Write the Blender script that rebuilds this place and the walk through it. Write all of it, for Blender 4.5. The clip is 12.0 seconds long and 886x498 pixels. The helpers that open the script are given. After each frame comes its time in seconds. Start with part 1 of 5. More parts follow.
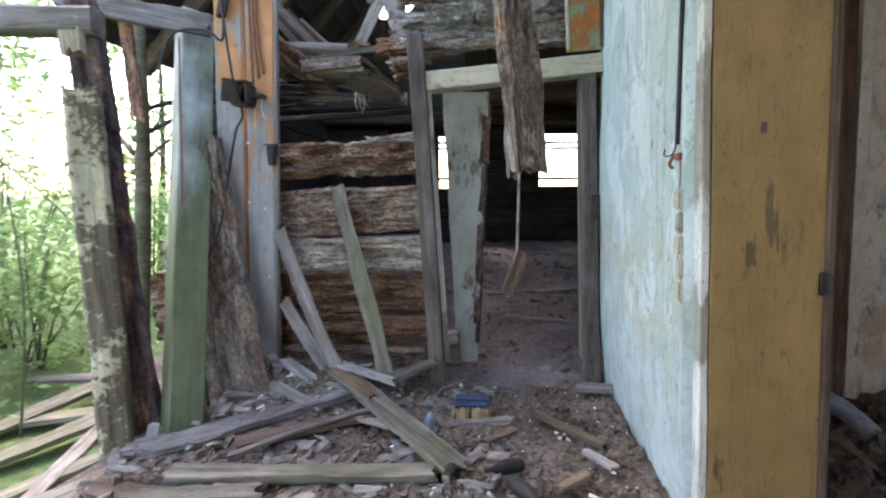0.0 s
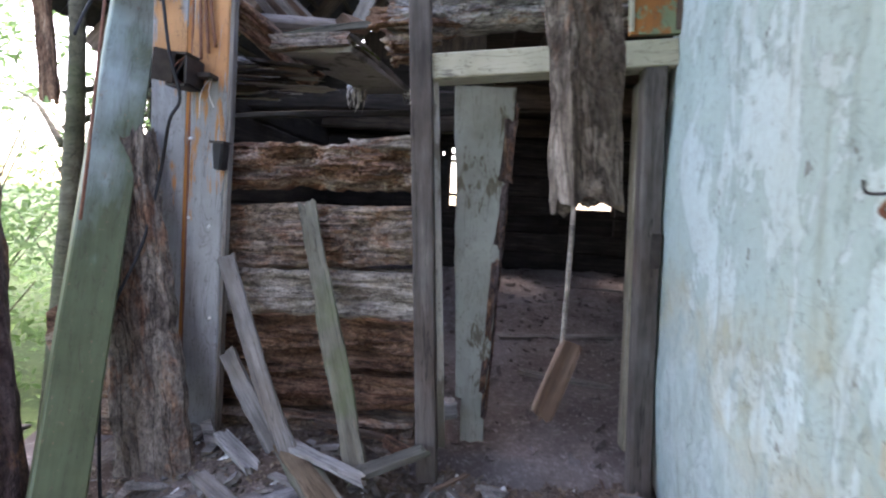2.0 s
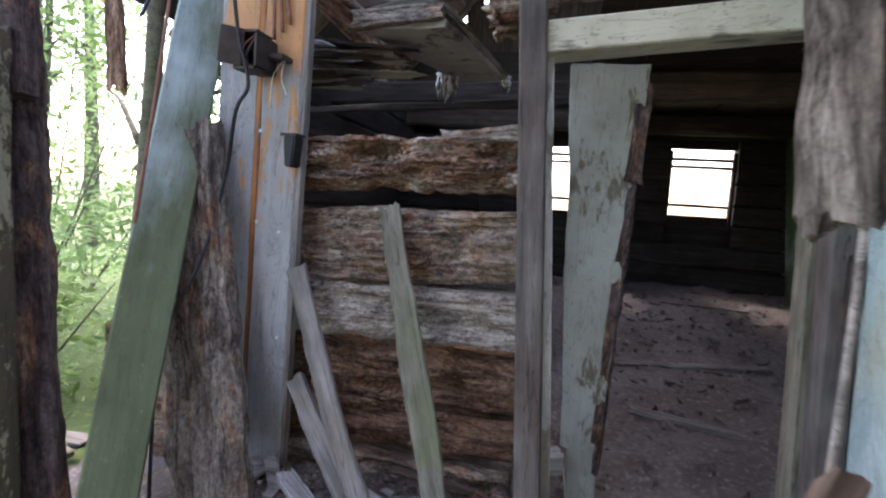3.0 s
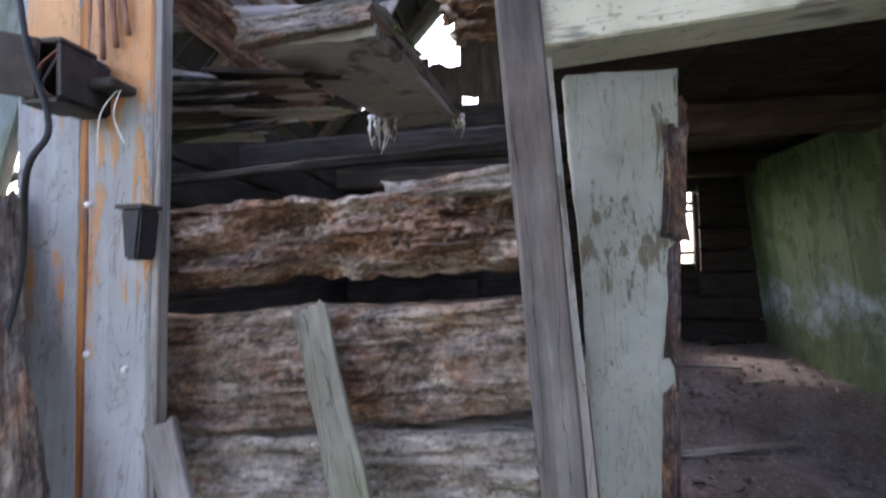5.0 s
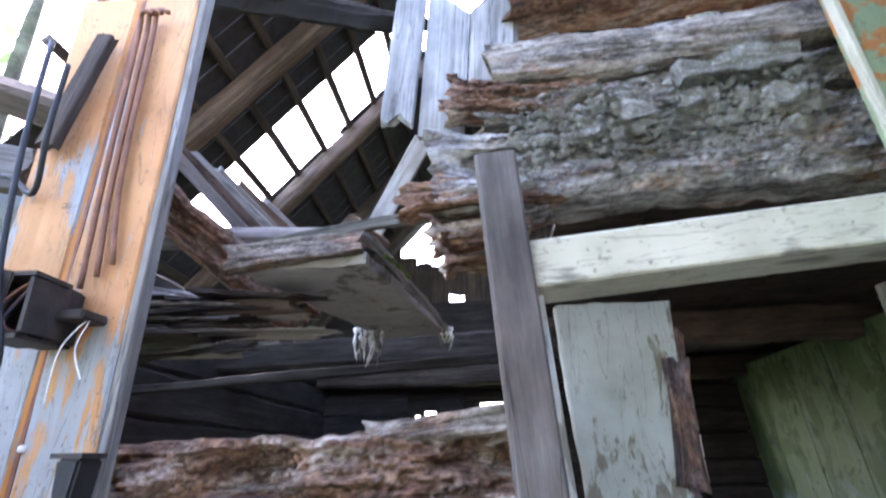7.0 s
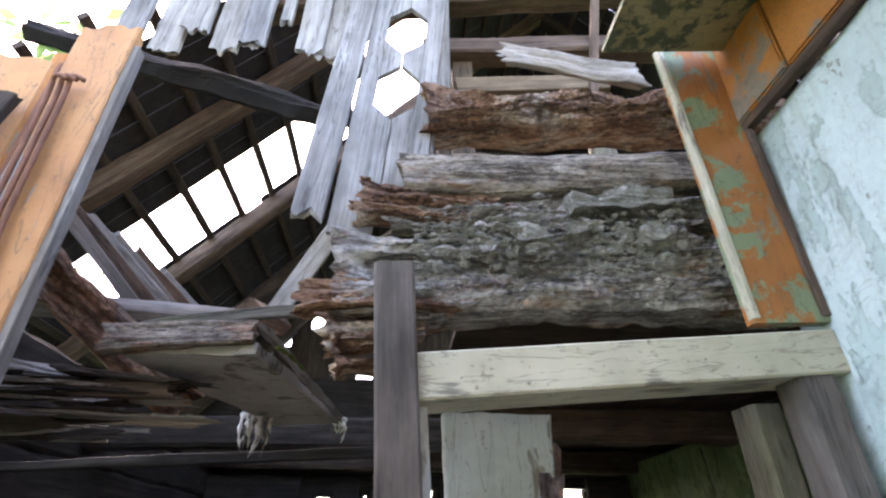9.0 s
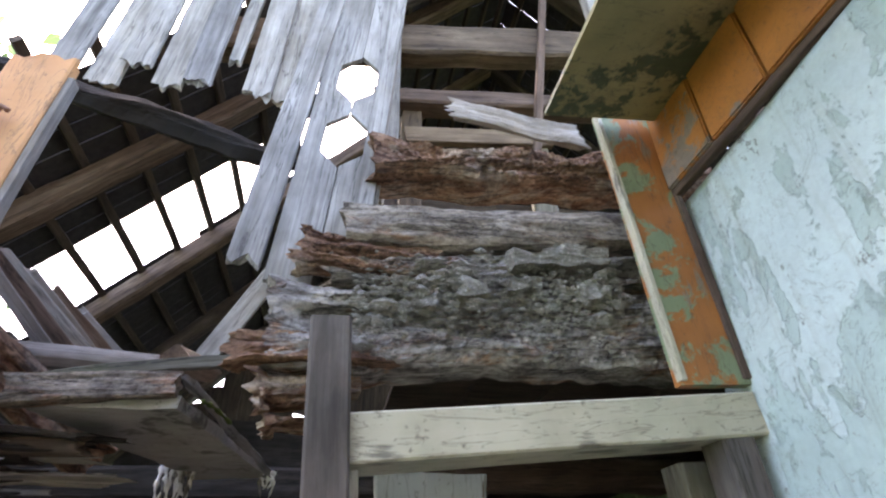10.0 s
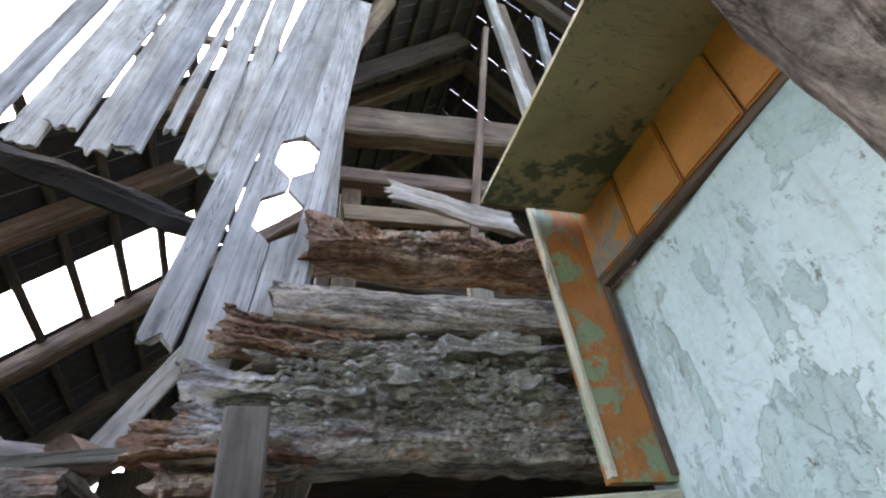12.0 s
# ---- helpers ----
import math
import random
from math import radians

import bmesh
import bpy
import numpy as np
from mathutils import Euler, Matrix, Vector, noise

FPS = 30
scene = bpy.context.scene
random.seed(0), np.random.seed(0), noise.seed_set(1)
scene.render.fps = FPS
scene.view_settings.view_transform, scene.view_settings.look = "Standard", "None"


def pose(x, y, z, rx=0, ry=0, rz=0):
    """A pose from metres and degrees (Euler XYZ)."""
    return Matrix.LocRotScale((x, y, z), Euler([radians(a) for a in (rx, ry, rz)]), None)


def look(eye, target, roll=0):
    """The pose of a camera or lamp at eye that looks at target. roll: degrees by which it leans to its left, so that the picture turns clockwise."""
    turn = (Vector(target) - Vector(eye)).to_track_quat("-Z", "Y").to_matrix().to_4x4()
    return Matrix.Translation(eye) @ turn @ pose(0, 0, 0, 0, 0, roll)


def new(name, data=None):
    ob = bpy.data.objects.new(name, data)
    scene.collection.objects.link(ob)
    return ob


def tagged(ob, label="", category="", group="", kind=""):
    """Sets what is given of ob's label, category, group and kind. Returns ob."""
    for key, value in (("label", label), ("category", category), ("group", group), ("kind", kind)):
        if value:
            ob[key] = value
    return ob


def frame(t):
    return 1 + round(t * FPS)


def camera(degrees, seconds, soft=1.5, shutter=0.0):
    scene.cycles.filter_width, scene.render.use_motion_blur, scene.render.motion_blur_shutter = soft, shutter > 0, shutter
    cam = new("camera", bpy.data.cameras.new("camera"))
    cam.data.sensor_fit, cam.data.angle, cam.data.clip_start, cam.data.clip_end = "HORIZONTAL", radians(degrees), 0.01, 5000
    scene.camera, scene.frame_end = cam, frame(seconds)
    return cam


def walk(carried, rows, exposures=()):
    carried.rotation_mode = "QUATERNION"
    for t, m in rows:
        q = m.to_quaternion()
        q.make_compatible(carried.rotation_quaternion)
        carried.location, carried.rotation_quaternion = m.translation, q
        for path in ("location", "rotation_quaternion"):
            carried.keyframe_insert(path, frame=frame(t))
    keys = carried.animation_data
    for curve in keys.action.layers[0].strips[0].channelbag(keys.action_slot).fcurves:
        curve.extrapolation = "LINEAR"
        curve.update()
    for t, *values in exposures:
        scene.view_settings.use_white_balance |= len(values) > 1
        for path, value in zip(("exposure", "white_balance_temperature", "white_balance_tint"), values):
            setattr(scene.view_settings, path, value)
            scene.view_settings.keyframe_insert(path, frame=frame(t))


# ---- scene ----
cam = camera(80.0, 12.0, soft=2.1, shutter=0.5)
PATH = [
    (0, (0.183, 0.163, 1.167), (0.077, 2.149, 0.959), -0.1),
    (0.5, (0.145, 0.378, 1.135), (0.122, 2.368, 0.936), -0.1),
    (1, (0.102, 0.592, 1.169), (0.126, 2.586, 1.018), 1.2),
    (1.5, (0.129, 0.839, 1.184), (0.077, 2.829, 0.99), 0.1),
    (2, (0.172, 1.084, 1.236), (0.025, 3.072, 1.073), 3.0),
    (2.5, (0.058, 1.315, 1.242), (-0.289, 3.277, 1.07), 3.4),
    (4.5, (-0.053, 2.188, 1.289), (-0.561, 4.119, 1.181), 4.2),
    (5, (-0.205, 2.331, 1.316), (-0.431, 4.317, 1.382), -1.4),
    (5.5, (-0.23, 2.377, 1.36), (-0.454, 4.341, 1.665), -3.2),
    (6, (-0.228, 2.401, 1.392), (-0.427, 4.342, 1.834), -3.4),
    (6.5, (-0.218, 2.408, 1.423), (-0.391, 4.32, 1.985), -2.4),
    (7, (-0.217, 2.397, 1.455), (-0.362, 4.248, 2.2), -1.2),
    (8.8, (-0.154, 2.326, 1.524), (-0.05, 4.07, 2.497), 0.6),
    (9, (-0.149, 2.326, 1.522), (-0.002, 4.062, 2.505), 0.3),
    (9.5, (-0.137, 2.315, 1.544), (0.117, 3.999, 2.593), -0.1),
    (10, (-0.135, 2.303, 1.567), (0.2, 3.939, 2.667), -1.1),
    (10.5, (-0.141, 2.3, 1.581), (0.262, 3.871, 2.751), -2.0),
    (11, (-0.138, 2.302, 1.582), (0.311, 3.793, 2.837), -2.9),
    (11.5, (-0.137, 2.293, 1.6), (0.352, 3.753, 2.877), -3.4),
    (12, (-0.125, 2.297, 1.609), (0.404, 3.712, 2.919), -4.3),
]
walk(cam, [(t, look(eye, target, roll)) for t, eye, target, roll in PATH],
     exposures=[(0.0, 3.44, 6950, 19), (1.0, 3.36, 6850, 22), (2.0, 3.34, 6800, 24), (2.7, 3.36, 6850, 24), (4.5, 3.55, 7000, 24), (5.0, 3.84, 6700, 25), (6.0, 4.27, 6250, 24), (7.0, 4.38, 6250, 25), (9.0, 3.84, 7100, 24), (12.0, 3.42, 7150, 22)])

# ---- light ----
world = bpy.data.worlds.new("sky")
scene.world = world
world.use_nodes = True
wn = world.node_tree.nodes
sky = wn.new("ShaderNodeTexSky")
sky.sky_type = "NISHITA"
sky.sun_disc = False
sky.sun_elevation, sky.sun_rotation = radians(52), radians(330)
sky.air_density, sky.dust_density, sky.ozone_density = 1.0, 2.5, 0.5
world.node_tree.links.new(sky.outputs[0], wn["Background"].inputs[0])
wn["Background"].inputs[1].default_value = 0.15
sun_data = bpy.data.lights.new("sun", "SUN")
sun_data.energy, sun_data.angle, sun_data.color = 0.5, radians(14), (1.0, 0.97, 0.92)
sun = new("sun", sun_data)
sun.matrix_basis = look((-4, 9, 9), (0, 2, 0))

# ---- materials ----


class Nodes:
    """A small wrapper for writing node materials."""

    def __init__(self, name, rough=0.8, metal=0.0):
        self.mat = bpy.data.materials.new(name)
        self.mat.use_nodes = True
        self.tree = self.mat.node_tree
        self.bsdf = self.tree.nodes["Principled BSDF"]
        self.bsdf.inputs["Roughness"].default_value = rough
        self.bsdf.inputs["Metallic"].default_value = metal
        self.bsdf.inputs["Specular IOR Level"].default_value = 0.25
        self.co = self.tree.nodes.new("ShaderNodeTexCoord")
        self.info = self.tree.nodes.new("ShaderNodeObjectInfo")

    def link(self, a, b):
        self.tree.links.new(a, b)

    def coords(self, scale, shift=True):
        m = self.tree.nodes.new("ShaderNodeMapping")
        m.inputs["Scale"].default_value = scale
        self.link(self.co.outputs["Object"], m.inputs["Vector"])
        if shift:
            v = self.tree.nodes.new("ShaderNodeCombineXYZ")
            w = self.tree.nodes.new("ShaderNodeMath")
            w.operation = "MULTIPLY"
            w.inputs[1].default_value = 37.0
            self.link(self.info.outputs["Random"], w.inputs[0])
            for k in range(3):
                self.link(w.outputs[0], v.inputs[k])
            self.link(v.outputs[0], m.inputs["Location"])
        return m.outputs[0]

    def noise(self, scale=(1, 1, 1), detail=6, rough=0.6, distort=0.0, shift=True):
        n = self.tree.nodes.new("ShaderNodeTexNoise")
        n.inputs["Scale"].default_value = 1.0
        n.inputs["Detail"].default_value = detail
        n.inputs["Roughness"].default_value = rough
        n.inputs["Distortion"].default_value = distort
        self.link(self.coords(scale, shift), n.inputs["Vector"])
        return n.outputs["Fac"]

    def ramp(self, fac, stops):
        r = self.tree.nodes.new("ShaderNodeValToRGB")
        els = r.color_ramp.elements
        while len(els) < len(stops):
            els.new(0.5)
        for e, (p, c) in zip(els, stops):
            e.position = p
            e.color = (*c, 1) if len(c) == 3 else c
        self.link(fac, r.inputs[0])
        return r.outputs[0]

    def step(self, fac, lo, hi):
        return self.ramp(fac, [(lo, (0, 0, 0)), (hi, (1, 1, 1))])

    def mix(self, fac, a, b, blend="MIX"):
        m = self.tree.nodes.new("ShaderNodeMix")
        m.data_type, m.blend_type = "RGBA", blend
        for sock, value in ((m.inputs["Factor"], fac), (m.inputs["A"], a), (m.inputs["B"], b)):
            if isinstance(value, (int, float)):
                sock.default_value = value
            elif isinstance(value, tuple):
                sock.default_value = (*value, 1)
            else:
                self.link(value, sock)
        return [o for o in m.outputs if o.type == "RGBA"][0]

    def math(self, op, a, b):
        m = self.tree.nodes.new("ShaderNodeMath")
        m.operation = op
        for sock, value in zip(m.inputs, (a, b)):
            if isinstance(value, (int, float)):
                sock.default_value = value
            else:
                self.link(value, sock)
        return m.outputs[0]

    def bump(self, height, strength=0.5, dist=0.01, under=None):
        b = self.tree.nodes.new("ShaderNodeBump")
        b.inputs["Strength"].default_value = strength
        b.inputs["Distance"].default_value = dist
        self.link(height, b.inputs["Height"])
        if under is not None:
            self.link(under, b.inputs["Normal"])
        self.link(b.outputs[0], self.bsdf.inputs["Normal"])
        return b.outputs[0]

    def done(self, colour):
        self.link(colour, self.bsdf.inputs["Base Color"])
        return self.mat


def wood(name, dark, mid, light, stain, moss=0.0, rough=0.85, relief=0.006, grain=22.0):
    n = Nodes(name, rough)
    fibre = n.noise((1.2, grain, grain), 8, 0.65, 0.3)
    fine = n.noise((5.0, grain * 6, grain * 6), 4, 0.7)
    broad = n.noise((2.2, 4.0, 4.0), 4, 0.6)
    col = n.ramp(fibre, [(0.28, dark), (0.5, mid), (0.72, light)])
    col = n.mix(n.math("MULTIPLY", n.step(broad, 0.42, 0.66), 0.75), col, stain)
    col = n.mix(0.5, col, n.ramp(fine, [(0.3, (0.35, 0.35, 0.35)), (0.7, (1, 1, 1))]), "MULTIPLY")
    split = n.math("ABSOLUTE", n.math("SUBTRACT", n.noise((0.8, grain * 0.7, grain * 0.7), 5, 0.6, 0.6), 0.5), 0.0)
    col = n.mix(n.math("MULTIPLY", n.math("SUBTRACT", 1.0, n.step(split, 0.0, 0.014)), 0.7), col, tuple(c * 0.3 for c in dark))
    col = n.mix(0.7, col, n.ramp(n.noise((3.5, 7, 7), 5, 0.65), [(0.32, (0.5, 0.49, 0.48)), (0.6, (1.15, 1.15, 1.15))]), "MULTIPLY")
    tone = n.ramp(n.info.outputs["Random"], [(0.0, (0.72, 0.72, 0.74)), (1.0, (1.12, 1.08, 1.02))])
    col = n.mix(1.0, col, tone, "MULTIPLY")
    if moss:
        col = n.mix(n.math("MULTIPLY", n.step(n.noise((3, 3, 3), 5, 0.65), 0.5, 0.68), moss), col, (0.09, 0.13, 0.04))
    h = n.math("ADD", fibre, n.math("MULTIPLY", fine, 0.35))
    n.bump(h, 0.75, relief)
    return n.done(col)


def peeling(name, paint, paint2, under, cover, rough=0.55, grain=(1.5, 9, 9), relief=0.003, second=None, spots=None, rise=0.0, soft=0.025):
    """Old paint that flakes off a surface. cover: how much of it is left, 0 to 1."""
    n = Nodes(name, rough)
    broad = n.noise((1.8, 1.8, 1.8), 4, 0.55)
    edge = n.noise(grain, 7, 0.7, 0.4)
    mask_in = n.math("ADD", n.math("MULTIPLY", broad, 0.55), n.math("MULTIPLY", edge, 0.45))
    if rise:
        sep = n.tree.nodes.new("ShaderNodeSeparateXYZ")
        n.link(n.co.outputs["Object"], sep.inputs[0])
        mask_in = n.math("ADD", mask_in, n.math("MULTIPLY", n.math("SUBTRACT", sep.outputs["X"], 1.5), rise))
    t = 0.36 + 0.28 * (1 - cover)
    mask = n.step(mask_in, t, t + soft)
    col = n.mix(n.step(n.noise((2.5, 2.5, 2.5), 5, 0.6), 0.38, 0.66), paint, paint2)
    if second:
        col = n.mix(n.step(n.noise((3.1, 3.1, 3.1), 6, 0.7, 0.5), 0.49, 0.52), col, second)
    fibre = n.noise((2, 40, 40), 6, 0.6)
    base = n.mix(fibre, tuple(c * 0.5 for c in under), under)
    col = n.mix(mask, base, col)
    dirt = n.noise((14, 14, 14), 6, 0.75)
    col = n.mix(n.step(dirt, 0.62, 0.74), col, spots or (0.10, 0.08, 0.06))
    speck = n.noise((55, 70, 70), 4, 0.6)
    col = n.mix(n.math("MULTIPLY", n.step(speck, 0.65, 0.70), 0.6), col, spots or (0.07, 0.055, 0.045))
    crack = n.math("ABSOLUTE", n.math("SUBTRACT", n.noise((2.2, 17, 17), 5, 0.6, 1.2), 0.5), 0.0)
    col = n.mix(n.math("MULTIPLY", n.math("SUBTRACT", 1.0, n.step(crack, 0.0, 0.012)), 0.55), col, (0.08, 0.065, 0.05))
    col = n.mix(0.55, col, n.ramp(n.noise((6, 6, 6), 5, 0.6), [(0.3, (0.6, 0.58, 0.55)), (0.6, (1, 1, 1))]), "MULTIPLY")
    h = n.math("ADD", n.math("MULTIPLY", mask, 0.6), n.math("MULTIPLY", fibre, 0.35))
    n.bump(h, 0.6, relief)
    return n.done(col)


def rotten(name, share, skin_cols):
    """Rotten log: crumbling brown heartwood under a grey skin. share: how much of it is heartwood."""
    n = Nodes(name, 0.95)
    fibre = n.noise((2.6, 15, 15), 10, 0.74, 1.6)
    crumb = n.noise((40, 60, 60), 8, 0.8)
    broad = n.noise((3.2, 6.0, 8.0), 8, 0.74, 0.7)
    heart = n.ramp(fibre, [(0.27, (0.04, 0.020, 0.014)), (0.43, (0.19, 0.10, 0.065)), (0.57, (0.42, 0.255, 0.165)), (0.74, (0.64, 0.49, 0.35))])
    skin = n.ramp(fibre, [(0.27, skin_cols[0]), (0.48, skin_cols[1]), (0.7, skin_cols[2])])
    lo = 0.30 + 0.36 * share
    col = n.mix(n.step(broad, lo, lo + 0.1), heart, skin)
    # These multiplies put crevice shade and highlights into the colour, for contrast.
    col = n.mix(0.85, col, n.ramp(crumb, [(0.34, (0.12, 0.10, 0.10)), (0.52, (0.9, 0.9, 0.9)), (0.7, (1.25, 1.22, 1.18))]), "MULTIPLY")
    blotch = n.noise((5.0, 7.5, 7.5), 7, 0.72, 0.8)
    col = n.mix(0.8, col, n.ramp(blotch, [(0.36, (0.30, 0.27, 0.27)), (0.5, (0.95, 0.95, 0.95)), (0.64, (1.35, 1.32, 1.28))]), "MULTIPLY")
    split = n.math("ABSOLUTE", n.math("SUBTRACT", n.noise((1.1, 13, 13), 6, 0.6, 0.8), 0.5), 0.0)
    col = n.mix(n.math("MULTIPLY", n.math("SUBTRACT", 1.0, n.step(split, 0.0, 0.02)), 0.8), col, (0.02, 0.015, 0.012))
    n.bump(n.math("ADD", fibre, n.math("MULTIPLY", crumb, 0.6)), 1.0, 0.016)
    return n.done(col)


def plaster(name, pale, blue, ochre, grey, band=None, cover=0.49, algae=None):
    """Flaking distemper in two coats; band: the height about which a damp tide mark runs."""
    n = Nodes(name, 0.8)
    streak = n.noise((3.4, 3.4, 1.7), 9, 0.66, 0.5, False)
    patch = n.noise((1.6, 1.6, 1.6), 6, 0.62, 0.6, False)
    flake = n.noise((7, 7, 5), 9, 0.74, 0.4, False)
    fine = n.noise((45, 45, 45), 5, 0.7, 0.0, False)
    sep = n.tree.nodes.new("ShaderNodeSeparateXYZ")
    n.link(n.co.outputs["Object"], sep.inputs[0])
    coat = n.step(streak, cover - 0.004, cover + 0.006)
    col = n.mix(n.step(n.noise((2.6, 2.6, 1.2), 5, 0.6, 0.3, False), 0.36, 0.64), blue, tuple(c * 1.16 for c in blue))
    col = n.mix(coat, col, n.mix(n.step(patch, 0.4, 0.6), pale, tuple(min(0.9, c * 1.12) for c in pale)))
    rim = n.math("SUBTRACT", 1.0, n.step(n.math("ABSOLUTE", n.math("SUBTRACT", streak, cover), 0.0), 0.0, 0.008))
    col = n.mix(n.math("MULTIPLY", rim, 0.16), col, tuple(c * 0.5 for c in grey))
    bare = n.step(flake, 0.575, 0.585)
    col = n.mix(n.math("MULTIPLY", bare, 0.85), col, grey)
    if band is None:
        damp = n.math("MULTIPLY", n.step(patch, 0.51, 0.62), 0.8)
    else:
        off = n.math("ADD", n.math("SUBTRACT", sep.outputs["Z"], band), n.math("MULTIPLY", n.math("SUBTRACT", patch, 0.5), 1.6))
        near = n.math("SUBTRACT", 1.0, n.step(n.math("ABSOLUTE", off, 0.0), 0.02, 0.26))
        damp = n.math("MULTIPLY", near, n.math("MULTIPLY", n.step(flake, 0.36, 0.62), 0.85))
        below = n.math("SUBTRACT", 1.0, n.step(off, -0.35, 0.02))
        col = n.mix(n.math("MULTIPLY", below, 0.75), col, n.mix(n.step(flake, 0.42, 0.6), tuple(c * 0.8 for c in blue), tuple(c * 1.02 for c in pale)))
    col = n.mix(damp, col, ochre)
    if algae:
        high = n.step(n.math("ADD", sep.outputs["Z"], n.math("MULTIPLY", n.math("SUBTRACT", patch, 0.5), 2.2)), 1.75, 2.6)
        col = n.mix(n.math("MULTIPLY", high, 0.85), col, algae)
    col = n.mix(n.math("MULTIPLY", n.step(n.noise((11, 11, 7), 6, 0.75, 0.0, False), 0.63, 0.67), 0.8), col, (0.14, 0.13, 0.11))
    run = n.noise((16, 16, 0.9), 6, 0.65, 0.2, False)
    col = n.mix(n.math("MULTIPLY", n.step(run, 0.54, 0.7), 0.35), col, tuple(c * 0.55 for c in ochre))
    hair = n.math("ABSOLUTE", n.math("SUBTRACT", n.noise((3.5, 3.5, 3.5), 7, 0.65, 1.5, False), 0.5), 0.0)
    col = n.mix(n.math("MULTIPLY", n.math("SUBTRACT", 1.0, n.step(hair, 0.0, 0.006)), 0.5), col, (0.12, 0.11, 0.09))
    chip = n.noise((24, 24, 24), 5, 0.7, 0.0, False)
    col = n.mix(n.math("MULTIPLY", n.step(chip, 0.64, 0.68), 0.6), col, (0.25, 0.25, 0.22))
    col = n.mix(0.3, col, n.ramp(fine, [(0.3, (0.6, 0.6, 0.6)), (0.6, (1, 1, 1))]), "MULTIPLY")
    h = n.math("ADD", n.math("ADD", n.math("MULTIPLY", bare, -0.5), n.math("MULTIPLY", coat, 0.5)), n.math("MULTIPLY", fine, 0.3))
    n.bump(n.math("ADD", h, patch), 0.7, 0.009)
    return n.done(col)


def earth(name, a, b, c, scale=6.0):
    n = Nodes(name, 0.95)
    big = n.noise((scale * 0.3,) * 3, 6, 0.65, 0.3, False)
    small = n.noise((scale * 6,) * 3, 8, 0.75, 0.0, False)
    col = n.mix(n.step(big, 0.4, 0.62), a, b)
    col = n.mix(n.step(small, 0.55, 0.68), col, c)
    col = n.mix(0.6, col, n.ramp(small, [(0.3, (0.35, 0.33, 0.32)), (0.6, (1, 1, 1))]), "MULTIPLY")
    n.bump(n.math("ADD", small, big), 0.9, 0.02)
    return n.done(col)


def plain(name, colour, rough=0.6, metal=0.0, vary=0.3):
    n = Nodes(name, rough, metal)
    k = n.noise((18, 18, 18), 6, 0.7)
    col = n.mix(n.step(k, 0.35, 0.7), tuple(c * (1 - vary) for c in colour), tuple(min(1, c * (1 + vary)) for c in colour))
    n.bump(k, 0.3, 0.003)
    return n.done(col)


def leaf_material(name, a, b):
    n = Nodes(name, 0.5)
    geo = n.tree.nodes.new("ShaderNodeNewGeometry")
    col = n.ramp(geo.outputs["Random Per Island"], [(0.0, a), (1.0, b)])
    diff = n.bsdf
    n.link(col, diff.inputs["Base Color"])
    tr = n.tree.nodes.new("ShaderNodeBsdfTranslucent")
    n.link(col, tr.inputs["Color"])
    add = n.tree.nodes.new("ShaderNodeMixShader")
    add.inputs[0].default_value = 0.5
    n.link(diff.outputs[0], add.inputs[1])
    n.link(tr.outputs[0], add.inputs[2])
    n.link(add.outputs[0], n.tree.nodes["Material Output"].inputs["Surface"])
    return n.mat


GREY_WOOD = wood("grey_weathered_wood", (0.10, 0.095, 0.09), (0.27, 0.26, 0.25), (0.46, 0.45, 0.44), (0.20, 0.17, 0.14))
# Pale weathered wood, tone lifted to stand for the glare on the gable.
PALE_WOOD = wood("pale_weathered_wood", (0.17, 0.165, 0.16), (0.38, 0.375, 0.365), (0.58, 0.575, 0.565), (0.26, 0.245, 0.22))
MOSSY_WOOD = wood("mossy_plank_wood", (0.08, 0.075, 0.06), (0.20, 0.19, 0.155), (0.34, 0.33, 0.28), (0.15, 0.145, 0.105), moss=0.5)
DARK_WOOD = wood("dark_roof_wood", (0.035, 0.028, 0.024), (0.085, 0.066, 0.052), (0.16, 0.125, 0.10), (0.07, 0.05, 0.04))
BROWN_WOOD = wood("brown_timber", (0.06, 0.04, 0.03), (0.17, 0.12, 0.09), (0.30, 0.23, 0.18), (0.13, 0.085, 0.065))
POST_WOOD = wood("grey_brown_post", (0.075, 0.065, 0.06), (0.15, 0.135, 0.125), (0.24, 0.22, 0.205), (0.13, 0.10, 0.085), grain=14)
BEAM_WOOD = wood("straw_brown_beam", (0.08, 0.055, 0.035), (0.20, 0.15, 0.10), (0.32, 0.25, 0.17), (0.13, 0.09, 0.06))
LICHEN_WOOD = wood("lichen_timber", (0.14, 0.12, 0.085), (0.33, 0.30, 0.22), (0.50, 0.47, 0.37), (0.20, 0.18, 0.12), moss=0.25)
ROT = rotten("rotten_log_wood", 0.50, ((0.13, 0.10, 0.082), (0.45, 0.36, 0.28), (0.72, 0.62, 0.52)))
LOG_BROWN = rotten("brown_log_wood", 0.34, ((0.09, 0.068, 0.056), (0.33, 0.255, 0.20), (0.60, 0.49, 0.39)))
LOG_GREY = rotten("grey_log_wood", 0.15, ((0.10, 0.085, 0.07), (0.40, 0.345, 0.285), (0.68, 0.61, 0.52)))
LOG_DARK = rotten("dark_decayed_log_wood", 0.8, ((0.04, 0.026, 0.02), (0.14, 0.09, 0.06), (0.28, 0.19, 0.13)))
PURPLE_ROT = rotten("purple_brown_rotten_timber", 0.25, ((0.035, 0.026, 0.027), (0.11, 0.08, 0.08), (0.22, 0.18, 0.18)))
